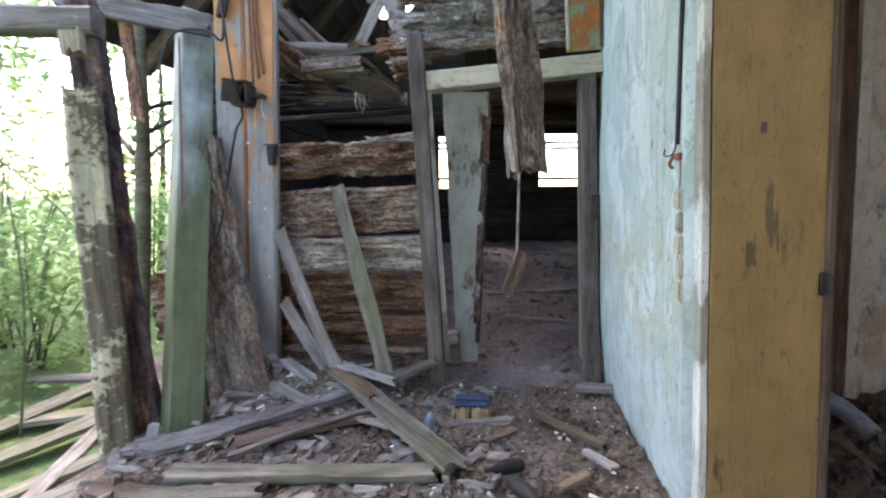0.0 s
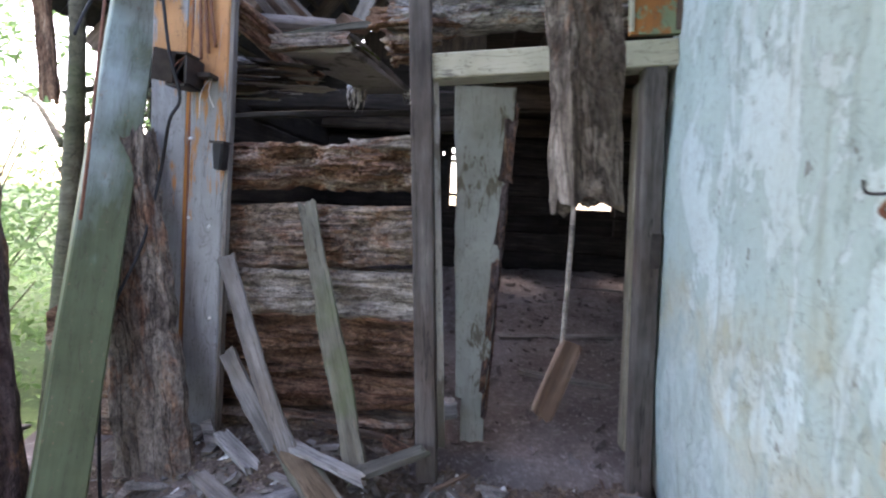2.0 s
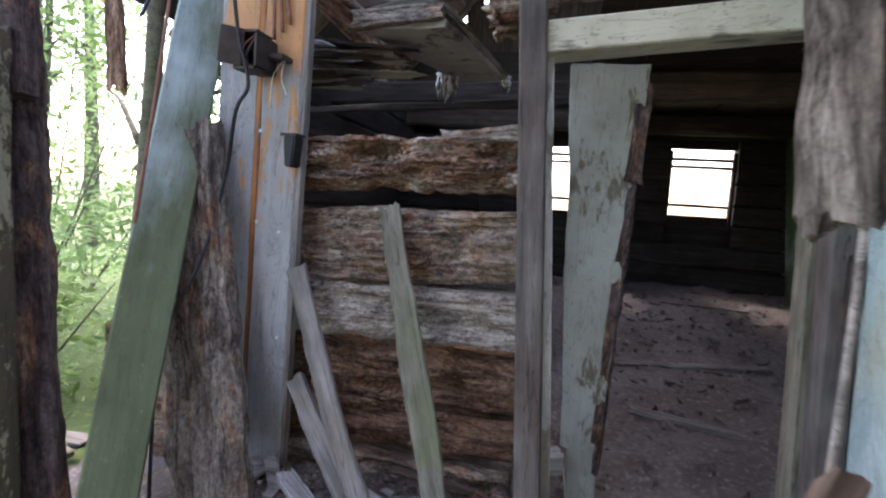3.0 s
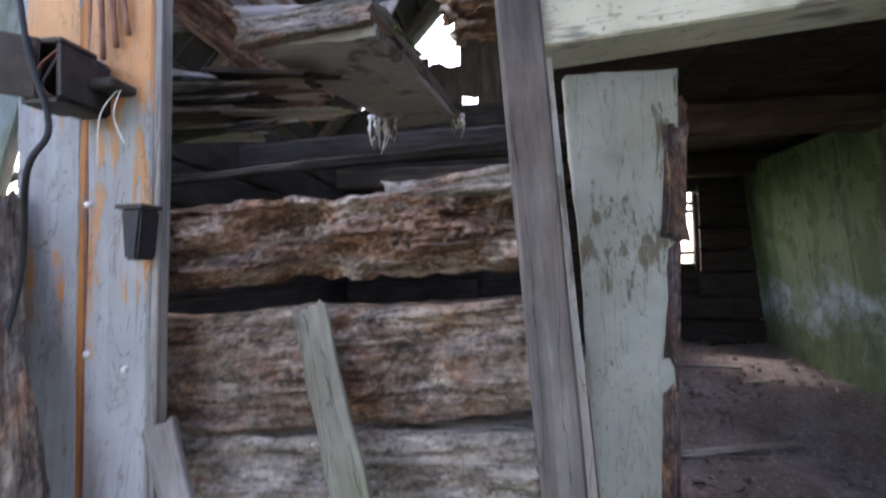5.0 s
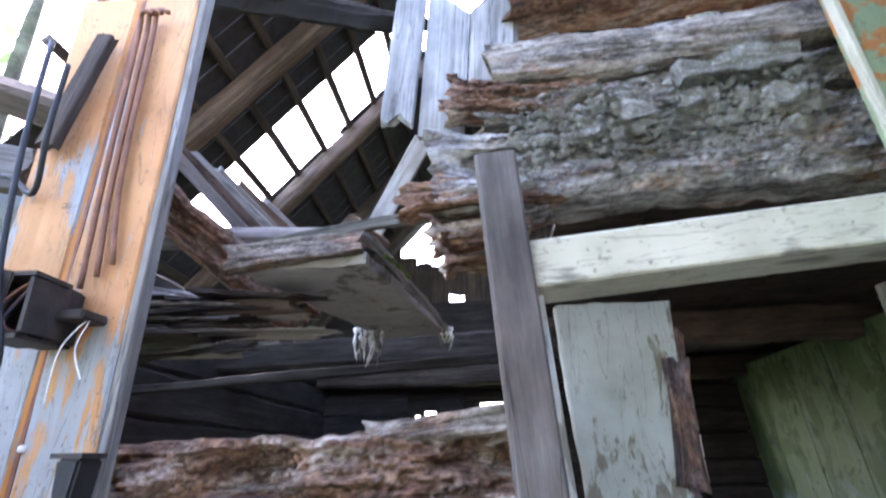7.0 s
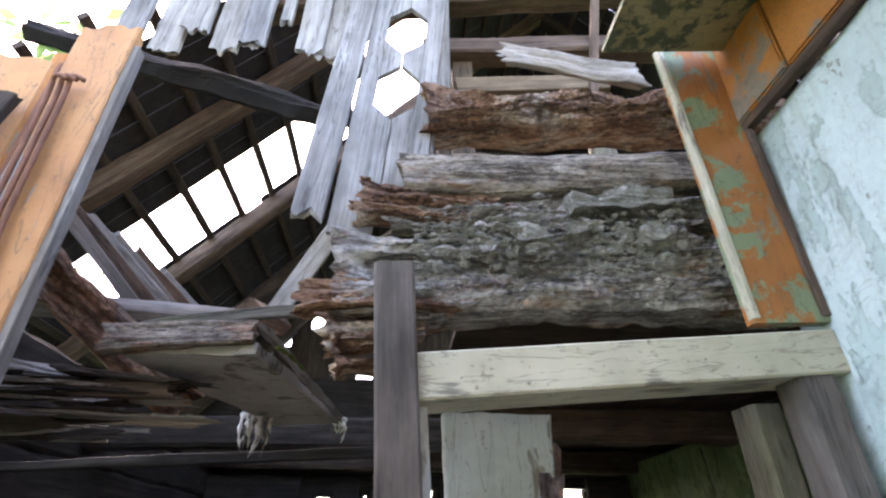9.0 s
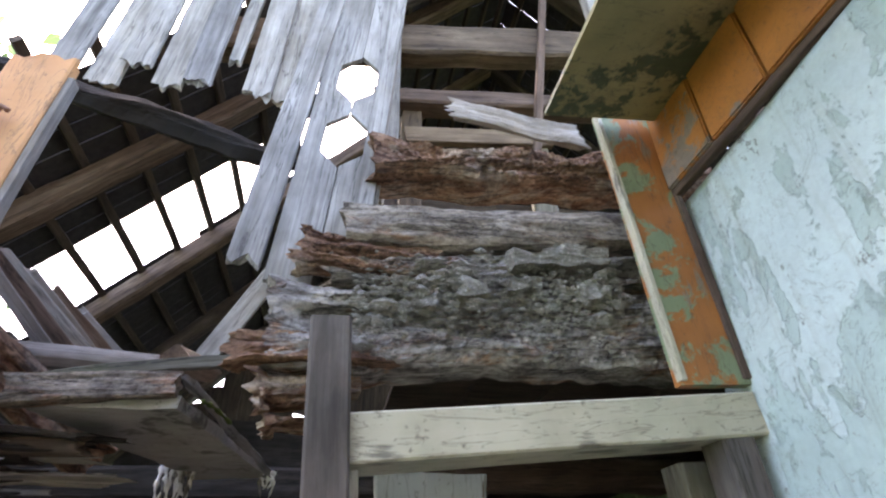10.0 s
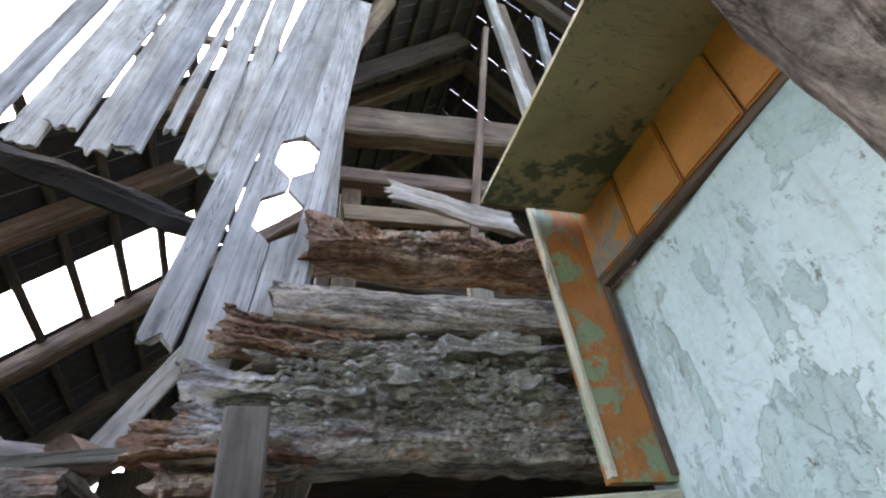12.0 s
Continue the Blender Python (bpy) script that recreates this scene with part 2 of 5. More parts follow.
GREY_ROT = rotten("grey_rotten_log_wood", 0.20, ((0.075, 0.068, 0.063), (0.37, 0.345, 0.32), (0.74, 0.71, 0.66)))
SLAB_ROT = rotten("grey_brown_rotten_slab", 0.22, ((0.08, 0.068, 0.058), (0.25, 0.21, 0.175), (0.42, 0.37, 0.31)))
BLUE_PLASTER = plaster("flaking_blue_plaster", (0.47, 0.575, 0.56), (0.37, 0.475, 0.45), (0.40, 0.40, 0.28), (0.35, 0.45, 0.42), band=0.78, algae=(0.36, 0.47, 0.24))
WHITE_PLASTER = plaster("stained_white_plaster", (0.66, 0.63, 0.58), (0.58, 0.55, 0.50), (0.42, 0.34, 0.26), (0.48, 0.44, 0.40))
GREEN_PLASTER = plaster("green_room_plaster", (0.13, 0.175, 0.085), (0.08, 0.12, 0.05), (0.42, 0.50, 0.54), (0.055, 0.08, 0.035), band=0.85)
YELLOW_PAINT = peeling("ochre_painted_board", (0.31, 0.21, 0.085), (0.275, 0.19, 0.078), (0.16, 0.12, 0.07), 0.90, 0.5, relief=0.002)
CREAM_PAINT = peeling("cream_painted_wood", (0.52, 0.485, 0.37), (0.43, 0.405, 0.30), (0.26, 0.24, 0.19), 0.78)
WHITE_TRIM = peeling("white_painted_trim", (0.70, 0.70, 0.66), (0.60, 0.61, 0.56), (0.42, 0.40, 0.33), 0.75)
GREENISH_PAINT = peeling("grey_green_painted_casing", (0.36, 0.375, 0.34), (0.27, 0.285, 0.25), (0.19, 0.17, 0.125), 0.74, grain=(6, 18, 18))
ORANGE_PAINT = peeling("orange_painted_board", (0.44, 0.175, 0.04), (0.36, 0.14, 0.035), (0.30, 0.25, 0.20), 0.80, second=None)
ORANGE_GREEN = peeling("orange_and_green_peeling_paint", (0.40, 0.155, 0.045), (0.33, 0.125, 0.035), (0.32, 0.27, 0.20), 0.85, second=(0.22, 0.27, 0.16))
ORANGE_GREY = peeling("grey_board_with_orange_remains", (0.54, 0.28, 0.12), (0.46, 0.21, 0.08), (0.43, 0.44, 0.44), 0.36, grain=(2.2, 22, 22), rise=0.13)
SOFFIT_PAINT = peeling("flaking_khaki_ceiling_paint", (0.30, 0.26, 0.13), (0.245, 0.215, 0.105), (0.10, 0.125, 0.07), 0.66, grain=(15, 15, 15), relief=0.012)
GREEN_COLUMN = peeling("pale_blue_green_column_paint", (0.40, 0.47, 0.45), (0.30, 0.39, 0.35), (0.15, 0.185, 0.10), 0.62, grain=(1.2, 8, 8), rise=0.16, soft=0.2, spots=(0.30, 0.20, 0.13))
PANEL_PAINT = peeling("dull_grey_ceiling_panel", (0.36, 0.35, 0.34), (0.29, 0.285, 0.28), (0.20, 0.19, 0.18), 0.9, 0.85, grain=(9, 9, 9), relief=0.002)
LICHEN_POST = peeling("lichen_covered_post", (0.47, 0.45, 0.31), (0.36, 0.35, 0.23), (0.17, 0.145, 0.10), 0.58, 0.95, grain=(26, 26, 26), relief=0.008)
BEAM_ROT = rotten("dark_crumbling_beam", 0.10, ((0.03, 0.026, 0.022), (0.19, 0.165, 0.14), (0.52, 0.48, 0.43)))
# Dark pole wood taken near black, to hold the shade on its underside.
POLE_SHADE = wood("shaded_pole_wood", (0.003, 0.0025, 0.0025), (0.008, 0.007, 0.0065), (0.028, 0.024, 0.022), (0.010, 0.007, 0.006))
# Dark log timber with the unlit room's shade put into its colour.
SHADE_WOOD = wood("shade_dark_timber", (0.018, 0.015, 0.0135), (0.045, 0.039, 0.036), (0.09, 0.078, 0.07), (0.025, 0.02, 0.018))
DEBRIS = earth("crumbly_wall_filling", (0.24, 0.225, 0.19), (0.42, 0.40, 0.35), (0.70, 0.68, 0.62), 16)
DIRT = earth("rubble_strewn_floor", (0.13, 0.095, 0.075), (0.23, 0.19, 0.165), (0.36, 0.31, 0.27), 7)
DUST = earth("grey_dust_floor", (0.13, 0.108, 0.10), (0.21, 0.185, 0.18), (0.32, 0.29, 0.285), 5)
GRASS = earth("woodland_ground", (0.07, 0.12, 0.04), (0.14, 0.20, 0.075), (0.20, 0.25, 0.10), 3)
BARK = wood("tree_bark", (0.07, 0.06, 0.04), (0.16, 0.145, 0.10), (0.27, 0.25, 0.18), (0.12, 0.13, 0.07), moss=0.3, grain=12)
LEAF = leaf_material("leaf_green", (0.11, 0.20, 0.06), (0.28, 0.41, 0.18))
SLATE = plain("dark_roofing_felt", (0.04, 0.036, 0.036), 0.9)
IRON = plain("rusty_dark_iron", (0.06, 0.05, 0.045), 0.6, 0.4)
RUST = plain("rusty_pipe_brown", (0.20, 0.09, 0.055), 0.7)
BLACK = plain("black_rubber", (0.025, 0.025, 0.027), 0.5)
BLUE_GREY = plain("blue_grey_metal", (0.22, 0.27, 0.34), 0.45)
NAVY = plain("navy_blue_cloth", (0.03, 0.045, 0.09), 0.9)
TAN = plain("tan_bristle", (0.42, 0.33, 0.20), 0.9)
WHITE_BIT = plain("white_scrap", (0.75, 0.74, 0.72), 0.7)
MOSS = plain("green_moss", (0.08, 0.11, 0.03), 1.0)
CHIP = wood("wood_chips", (0.10, 0.075, 0.055), (0.25, 0.20, 0.15), (0.46, 0.40, 0.32), (0.2, 0.14, 0.1))

# ---- builders ----


def mesh_from(name, verts, faces, material, smooth=False):
    me = bpy.data.meshes.new(name)
    me.from_pydata([tuple(v) for v in verts], [], faces)
    me.materials.append(material)
    me.validate()
    if smooth:
        me.polygons.foreach_set("use_smooth", [True] * len(me.polygons))
    me.update()
    return me


def put(name, me, parent=None, m=None, label="", category="", group="", kind=""):
    ob = new(name, me)
    m = m or Matrix()
    if parent is not None:
        ob.parent = parent
        top = parent.matrix_basis if parent.parent is None else parent.parent.matrix_basis @ parent.matrix_basis
        ob.matrix_basis = top.inverted() @ m
    else:
        ob.matrix_basis = m
    return tagged(ob, label, category, group, kind)


def part(name, bm, material, parent, label="", m=None):
    """Links a bmesh as one mesh object under a thing or a part."""
    me = bpy.data.meshes.new(name)
    bm.to_mesh(me)
    bm.free()
    me.materials.append(material)
    return put(name, me, parent, m, label)


def base(name, place, label, category, group="", kind=""):
    ob = new(name)
    ob.matrix_basis = Matrix.Translation(place)
    ob.empty_display_size = 0.1
    return tagged(ob, label, category, group, kind)


def along(p0, p1, face=(0, -1, 0)):
    """A pose with x from p0 to p1 and y away from the given facing direction."""
    p0, p1 = Vector(p0), Vector(p1)
    x = (p1 - p0).normalized()
    y = -Vector(face)
    y = (y - x * y.dot(x)).normalized()
    z = x.cross(y)
    m = Matrix((x, y, z)).transposed().to_4x4()
    m.translation = p0
    return m


def fbm(p, octaves=4):
    return noise.fractal(p, 1.0, 2.0, octaves)


def timber_mesh(name, length, depth, width, material, rough=0.004, jag=0.0, seed=0, bow=0.0, taper=1.0, twist=0.0,
                nx=None, ny=6, round_=0.12, rot=0.0, rot_from=0.0, wane=0.16):
    """A sawn or rotten piece of wood: x along the grain, y its depth, z its width.
    rough: surface unevenness; jag: how ragged the ends are; rot: depth eaten away; rot_from: where along x rot begins."""
    nx = nx or max(6, int(length / 0.09))
    ring = []
    r = round_ * min(depth, width)
    per = max(2, ny)
    hw, hd = width / 2, depth / 2
    for k in range(per):
        ring.append((-hd, -hw + r + (width - 2 * r) * k / (per - 1)))
    for k in range(per):
        ring.append((-hd + r + (depth - 2 * r) * k / (per - 1), hw))
    for k in range(per):
        ring.append((hd, hw - r - (width - 2 * r) * k / (per - 1)))
    for k in range(per):
        ring.append((hd - r - (depth - 2 * r) * k / (per - 1), -hw))
    verts, faces = [], []
    n = len(ring)
    off = Vector((seed * 7.31, seed * 3.17, seed * 1.93))
    for i in range(nx + 1):
        u = i / nx
        s = 1 + (taper - 1) * u
        a = twist * u
        for k, (y, z) in enumerate(ring):
            x = u * length
            yy, zz = y * s, z * s
            q = Vector((x * 2.2, yy * 14, zz * 14)) + off
            if jag and i in (0, nx):
                d = (noise.noise(Vector((yy * 26, zz * 30, i)) + off) + 0.6 * noise.noise(Vector((yy * 70, zz * 80, i)) + off)) * jag
                x += d
            w = fbm(q) * rough
            if wane and rough >= 0.006:
                zz *= 1 + wane * noise.noise(Vector((x * 2.3, 1.7 if zz > 0 else 8.3, 0)) + off) + 0.5 * wane * noise.noise(Vector((x * 11, 1.7 if zz > 0 else 8.3, 0)) + off)
            c = Vector((0, yy, zz))
            if c.length:
                c = c + c.normalized() * w
            if rot:
                f = min(1.0, max(0.0, (u - rot_from) / 0.12)) if rot_from >= 0 else min(1.0, max(0.0, (-rot_from - u) / 0.12))
                layer = noise.noise(Vector((x * 1.1, zz * 16, 3.0)) + off)
                ridge = 1 - abs(noise.noise(Vector((x * 3.0, yy * 8, zz * 34)) + off)) * 2
                pit = max(0.0, noise.noise(Vector((x * 4, yy * 6, zz * 11)) + off) + 0.12)
                flake = noise.noise(Vector((x * 11, yy * 20, zz * 48)) + off)
                crumb = noise.noise(Vector((x * 60, yy * 50, zz * 110)) + off)
                eat = f * rot * (0.75 * pit + 0.30 * layer + 0.14 * ridge + 0.12 * flake + 0.10 * crumb)
                front = max(0.0, min(1.0, 0.5 - c.y / depth))
                c.y += eat * (0.3 + front)
                edge = noise.noise(Vector((x * 2.5, 0, 5 if c.z > 0 else 9)) + off) + 0.5 * noise.noise(Vector((x * 14, 0, 5 if c.z > 0 else 9)) + off) + 0.25
                c.z *= 1 - 0.55 * f * rot / width * max(0, edge)
            b = bow * math.sin(math.pi * u)
            ca, sa = math.cos(a), math.sin(a)
            verts.append((x, c.y * ca - c.z * sa, c.y * sa + c.z * ca + b))
    for i in range(nx):
        for k in range(n):
            a, b = i * n + k, i * n + (k + 1) % n
            faces.append((a, b, b + n, a + n))
    for i, flip in ((0, True), (nx, False)):
        c = Vector((0, 0, 0))
        for k in range(n):
            c += Vector(verts[i * n + k])
        c /= n
        if jag:
            c.x += (0.4 if i == 0 else -0.4) * jag
        verts.append(tuple(c))
        ci = len(verts) - 1
        for k in range(n):
            a, b = i * n + k, i * n + (k + 1) % n
            faces.append((ci, b, a) if flip else (ci, a, b))
    me = mesh_from(name, verts, faces, material, rot == 0 and rough > 0.015)
    return me


SEED = [10]


def timber(name, p0, p1, depth, width, material, face=(0, -1, 0), parent=None, label="", category="plank", group="", kind="", **kw):
    SEED[0] += 1
    length = (Vector(p1) - Vector(p0)).length
    me = timber_mesh(name, length, depth, width, material, seed=kw.pop("seed", SEED[0]), **kw)
    if parent is not None:
        return put(name, me, parent, along(p0, p1, face), label)
    return put(name, me, None, along(p0, p1, face), label, category, group, kind)


def tube_mesh(name, pts, radius, material, sides=8):
    verts, faces = [], []
    pts = [Vector(p) for p in pts]
    for i, p in enumerate(pts):
        d = (pts[min(i + 1, len(pts) - 1)] - pts[max(i - 1, 0)]).normalized()
        a = d.cross(Vector((0.31, 0.77, 0.55))).normalized()
        b = d.cross(a)
        r = radius(i / (len(pts) - 1)) if callable(radius) else radius
        for k in range(sides):
            t = 2 * math.pi * k / sides
            verts.append(p + (a * math.cos(t) + b * math.sin(t)) * r)
    for i in range(len(pts) - 1):
        for k in range(sides):
            a, b = i * sides + k, i * sides + (k + 1) % sides
            faces.append((a, b, b + sides, a + sides))
    faces.append(tuple(range(sides))[::-1])
    faces.append(tuple((len(pts) - 1) * sides + k for k in range(sides)))
    return mesh_from(name, verts, faces, material, True)


def curve_pts(pts, n=8):
    """A smooth run through the points."""
    pts = [Vector(p) for p in pts]
    out = []
    for i in range(len(pts) - 1):
        a, b, c, d = pts[max(i - 1, 0)], pts[i], pts[i + 1], pts[min(i + 2, len(pts) - 1)]
        for k in range(n):
            t = k / n
            out.append(0.5 * (2 * b + (c - a) * t + (2 * a - 5 * b + 4 * c - d) * t * t + (3 * b - a - 3 * c + d) * t ** 3))
    return out + [pts[-1]]


def sheet(name, x0, x1, y0, y1, nx, ny, height, material):
    verts = [(x0 + (x1 - x0) * i / nx, y0 + (y1 - y0) * j / ny, 0) for j in range(ny + 1) for i in range(nx + 1)]
    verts = [(x, y, height(x, y)) for x, y, _ in verts]
    faces = [(j * (nx + 1) + i, j * (nx + 1) + i + 1, (j + 1) * (nx + 1) + i + 1, (j + 1) * (nx + 1) + i) for j in range(ny) for i in range(nx)]
    return mesh_from(name, verts, faces, material, True)


def slab(bm, lo, hi):
    m = Matrix.LocRotScale([(a + b) / 2 for a, b in zip(lo, hi)], None, [b - a for a, b in zip(lo, hi)])
    bmesh.ops.create_cube(bm, size=1.0, matrix=m)


def block(name, lo, hi, material, parent=None, bevel=0.004, **tags):
    bm = bmesh.new()
    slab(bm, lo, hi)
    if bevel:
        bmesh.ops.bevel(bm, geom=bm.edges[:], offset=bevel, segments=2, affect="EDGES")
    me = bpy.data.meshes.new(name)
    bm.to_mesh(me)
    bm.free()
    me.materials.append(material)
    return put(name, me, parent, None, **tags)


def leaves(count, centre, radius, size, seed, shape=1.0):
    rnd = random.Random(seed)
    verts, faces = [], []
    clumps = []
    for k in range(max(6, count // 60)):
        while True:
            p = Vector((rnd.uniform(-1, 1), rnd.uniform(-1, 1), rnd.uniform(-1, 1)))
            if 0.25 < p.length < 1:
                break
        clumps.append(Vector((p.x * radius[0], p.y * radius[1], p.z * radius[2])))
    for k in range(count):
        c = rnd.choice(clumps)
        p = Vector(centre) + c + Vector((rnd.gauss(0, 1), rnd.gauss(0, 1), rnd.gauss(0, 0.6))) * 0.22 * min(radius)
        s = size * rnd.uniform(0.6, 1.4)
        m = Euler((rnd.gauss(0, 0.6), rnd.gauss(0, 0.6), rnd.uniform(0, 6.3))).to_matrix()
        n0 = len(verts)
        for a, b, c2 in ((0, -1, 0), (0.42, 0.1, 0.12), (0, 1.1, 0), (-0.42, 0.1, 0.12)):
            verts.append(p + m @ Vector((a * s, b * s, c2 * s)))
        faces += [(n0, n0 + 1, n0 + 2), (n0, n0 + 2, n0 + 3)]
    return verts, faces


# ---- ground and floors ----


def ground_height(x, y):
    h = -0.32 + 0.05 * fbm(Vector((x * 0.5, y * 0.5, 2)))
    d = max(0.0, math.hypot(x + 2, y - 3) - 12)
    return h + 0.002 * min(d, 40)


def ground_sheet():
    def grow(a):
        return math.copysign(abs(a) ** 3 * 900 + abs(a) * 14, a)
    n = 70
    verts = []
    for j in range(n + 1):
        for i in range(n + 1):
            x, y = grow(2 * i / n - 1) - 2, grow(2 * j / n - 1) + 2
            verts.append((x, y, ground_height(x, y) if math.hypot(x, y) < 120 else -0.2))
    faces = [(j * (n + 1) + i, j * (n + 1) + i + 1, (j + 1) * (n + 1) + i + 1, (j + 1) * (n + 1) + i) for j in range(n) for i in range(n)]
    put("ground", mesh_from("ground", verts, faces, GRASS, True), label="leafy green woodland ground around the ruined house", category="ground", kind="structure")


ground_sheet()


def porch_height(x, y):
    h = -0.11 + 0.035 * fbm(Vector((x * 1.7, y * 1.7, 0))) + 0.018 * fbm(Vector((x * 9, y * 9, 4)))
    if x < -0.2:
        h += 0.14 * math.exp(-((y - 3.5) / 0.35) ** 2) * min(1, (-0.2 - x) / 0.3)
    h += 0.08 * math.exp(-((x - 0.95) / 0.12) ** 2) * math.exp(-((y - 2.6) / 0.9) ** 2)
    if x < -1.5:
        h -= 0.22 * min(1, (-1.5 - x) / 0.5)
    return h


put("floor_porch", sheet("floor_porch", -2.3, 3.2, -1.2, 3.75, 150, 140, porch_height, DIRT), label="earth and rubble floor of the collapsed porch", category="floor", kind="structure")


def room_height(x, y):
    k = min(1, max(0, (y - 3.9) / 4.5))
    if y < 3.8:
        return -0.06 - 0.35 * (3.8 - y) + 0.02 * fbm(Vector((x * 3, y * 3, 8)))
    return -0.06 + 0.49 * k + 0.05 * fbm(Vector((x * 1.3, y * 1.3, 8))) + 0.015 * fbm(Vector((x * 8, y * 8, 8)))


put("floor_room", sheet("floor_room", -2.2, 3.0, 3.4, 8.5, 130, 128, room_height, DUST), label="grey dusty floor of the dark back room", category="floor", kind="structure")

# ---- front log wall ----
WALL = base("wall_front", (0, 3.8, 0), "wall of rotten grey and brown squared logs", "wall", kind="structure")
LOGS = [(1.29, 1.555, 0.17, ROT, 0.0, -1.5), (0.91, 1.235, 0.07, LOG_BROWN, 0.01, -1.5), (0.645, 0.89, 0.055, LOG_GREY, 0.0, -1.95), (0.34, 0.61, 0.12, LOG_DARK, 0.05, -1.95), (0.12, 0.33, 0.08, LOG_DARK, 0.04, -1.9), (-0.12, 0.115, 0.06, LOG_BROWN, 0.0, -1.9)]
for low, high, rot, mat, back, x0 in LOGS:
    z = (low + high) / 2
    left, right = z - 0.05 if z > 0.7 else z - 0.01, z
    timber("log", (x0, 3.80 + back, left), (-0.13, 3.80 + back, right), 0.21, high - low, mat, parent=WALL, rough=0.006, jag=0.03, nx=300, ny=22, rot=rot, round_=0.1)
timber("log", (-0.52, 3.775, 1.515), (-0.14, 3.775, 1.555), 0.14, 0.06, LOG_GREY, parent=WALL, rough=0.02, jag=0.05, rot=0.03, nx=50, ny=9, label="bleached edge of the top log")
for low, high, x0, rot, back, mat, rise in [(2.075, 2.345, -0.34, 0.09, 0.0, GREY_ROT, 0.08), (2.35, 2.475, -0.2, 0.10, 0.01, GREY_ROT, 0.10), (2.49, 2.64, -0.17, 0.02, 0.0, LOG_GREY, 0.13), (2.785, 2.985, -0.1, 0.12, 0.0, ROT, 0.13)]:
    timber("log", (x0, 3.765 + back, low / 2 + high / 2), (1.25, 3.765 + back, low / 2 + high / 2 + rise), 0.2, high - low, mat, parent=WALL, rough=0.01, jag=0.05, nx=260, ny=22,
           rot=rot, rot_from=0.0, round_=0.12)
for k, (x0, x1, z, w, mat) in enumerate(((-0.42, 0.02, 2.12, 0.10, LOG_DARK), (-0.35, -0.08, 2.035, 0.07, ROT), (-0.335, -0.14, 1.985, 0.05, ROT), (-0.315, -0.12, 1.925, 0.05, ROT), (-0.28, 0.12, 2.47, 0.10, LOG_DARK), (-0.30, 0.1, 2.395, 0.06, ROT))):
    timber("splinter", (x0, 3.70 - 0.004 * k, z), (x1, 3.72, z + 0.02), 0.08, w, mat, parent=WALL, jag=0.05, nx=90, ny=12, rot=0.08)
# logs that go on to the far side of the door
for k in range(8):
    z = 0.0 + k * 0.26
    timber("log", (1.08, 3.78, z), (3.0, 3.78, z), 0.2, 0.25, GREY_WOOD, parent=WALL, rough=0.006, ny=5)

# crumbled filling on the log over the door
def filling():
    rnd = random.Random(4)
    verts, faces = [], []
    for k in range(1500):
        x = rnd.uniform(-0.12, 0.72)
        z = rnd.gauss(2.28 + 0.10 * (x + 0.1), 0.06)
        y = 3.648 + rnd.uniform(-0.012, 0.03)
        s = rnd.uniform(0.003, 0.008) * (2.6 if rnd.random() < 0.08 else 1)
        n0 = len(verts)
        for dx, dy, dz in ((-1, 0, 0), (0, -1, 0), (1, 0, 0), (0, 1, 0), (0, 0, 1), (0, 0, -1)):
            j = 0.6 + 0.8 * rnd.random()
            verts.append((x + dx * s * j * 2.0, y + dy * s * j, z + dz * s * j))
        for a, b in ((0, 1), (1, 2), (2, 3), (3, 0)):
            faces += [(n0 + a, n0 + b, n0 + 4), (n0 + b, n0 + a, n0 + 5)]
    put("crumbled_filling", mesh_from("crumbled_filling", verts, faces, DEBRIS), WALL, label="pale crumbs of clay and bark filling")


filling()
for x0, x1, z0, z1 in ((0.36, 0.70, 2.425, 2.48), (0.50, 0.62, 2.485, 2.515), (0.18, 0.27, 2.305, 2.345), (0.33, 0.44, 2.33, 2.36), (0.56, 0.68, 2.33, 2.375), (0.05, 0.12, 2.26, 2.285)):
    bm = bmesh.new()
    slab(bm, (x0, 3.625, z0), (x1, 3.70, z1))
    bmesh.ops.subdivide_edges(bm, edges=bm.edges[:], cuts=7, use_grid_fill=True)
    for v in bm.verts:
        v.co += Vector((0.02 * noise.noise(v.co * 25), 0.014 * noise.noise(v.co * 30) + 0.01 * noise.noise(v.co * 70), 0.10 * (v.co.x - x0) + 0.02 * noise.noise(v.co * 20 + Vector((3, 3, 3)))))
    part("mortar", bm, DEBRIS, WALL, "pale lump of lime mortar")
timber("loose_board", (0.20, 3.70, 3.17), (0.72, 3.72, 3.13), 0.03, 0.10, GREY_WOOD, jag=0.06, rough=0.014, rot=0.02, nx=60, ny=8, label="short bleached board lying on the top log", category="board")

# ---- doorway ----
FRAME = base("door_frame", (0.4, 3.55, -0.05), "old doorway frame with cream lintel and bare grey posts", "door frame", kind="structure")
timber("lintel", (-0.115, 3.62, 1.868), (0.985, 3.62, 1.968), 0.16, 0.115, CREAM_PAINT, parent=FRAME, label="cream painted lintel", rough=0.002, jag=0.004, ny=5, round_=0.05)
timber("post", (-0.03, 3.545, -0.09), (-0.172, 3.56, 2.155), 0.085, 0.10, POST_WOOD, parent=FRAME, label="grey-brown leaning post", rough=0.003, round_=0.08)
timber("trim_strip", (0.03, 3.60, 0.05), (-0.095, 3.62, 1.82), 0.02, 0.035, WHITE_TRIM, parent=FRAME, label="blue-white painted edge strip", rough=0.002)
timber("post", (0.985, 3.60, -0.1), (0.90, 3.60, 1.91), 0.10, 0.10, POST_WOOD, parent=FRAME, label="dark grey post", rough=0.003, round_=0.08)
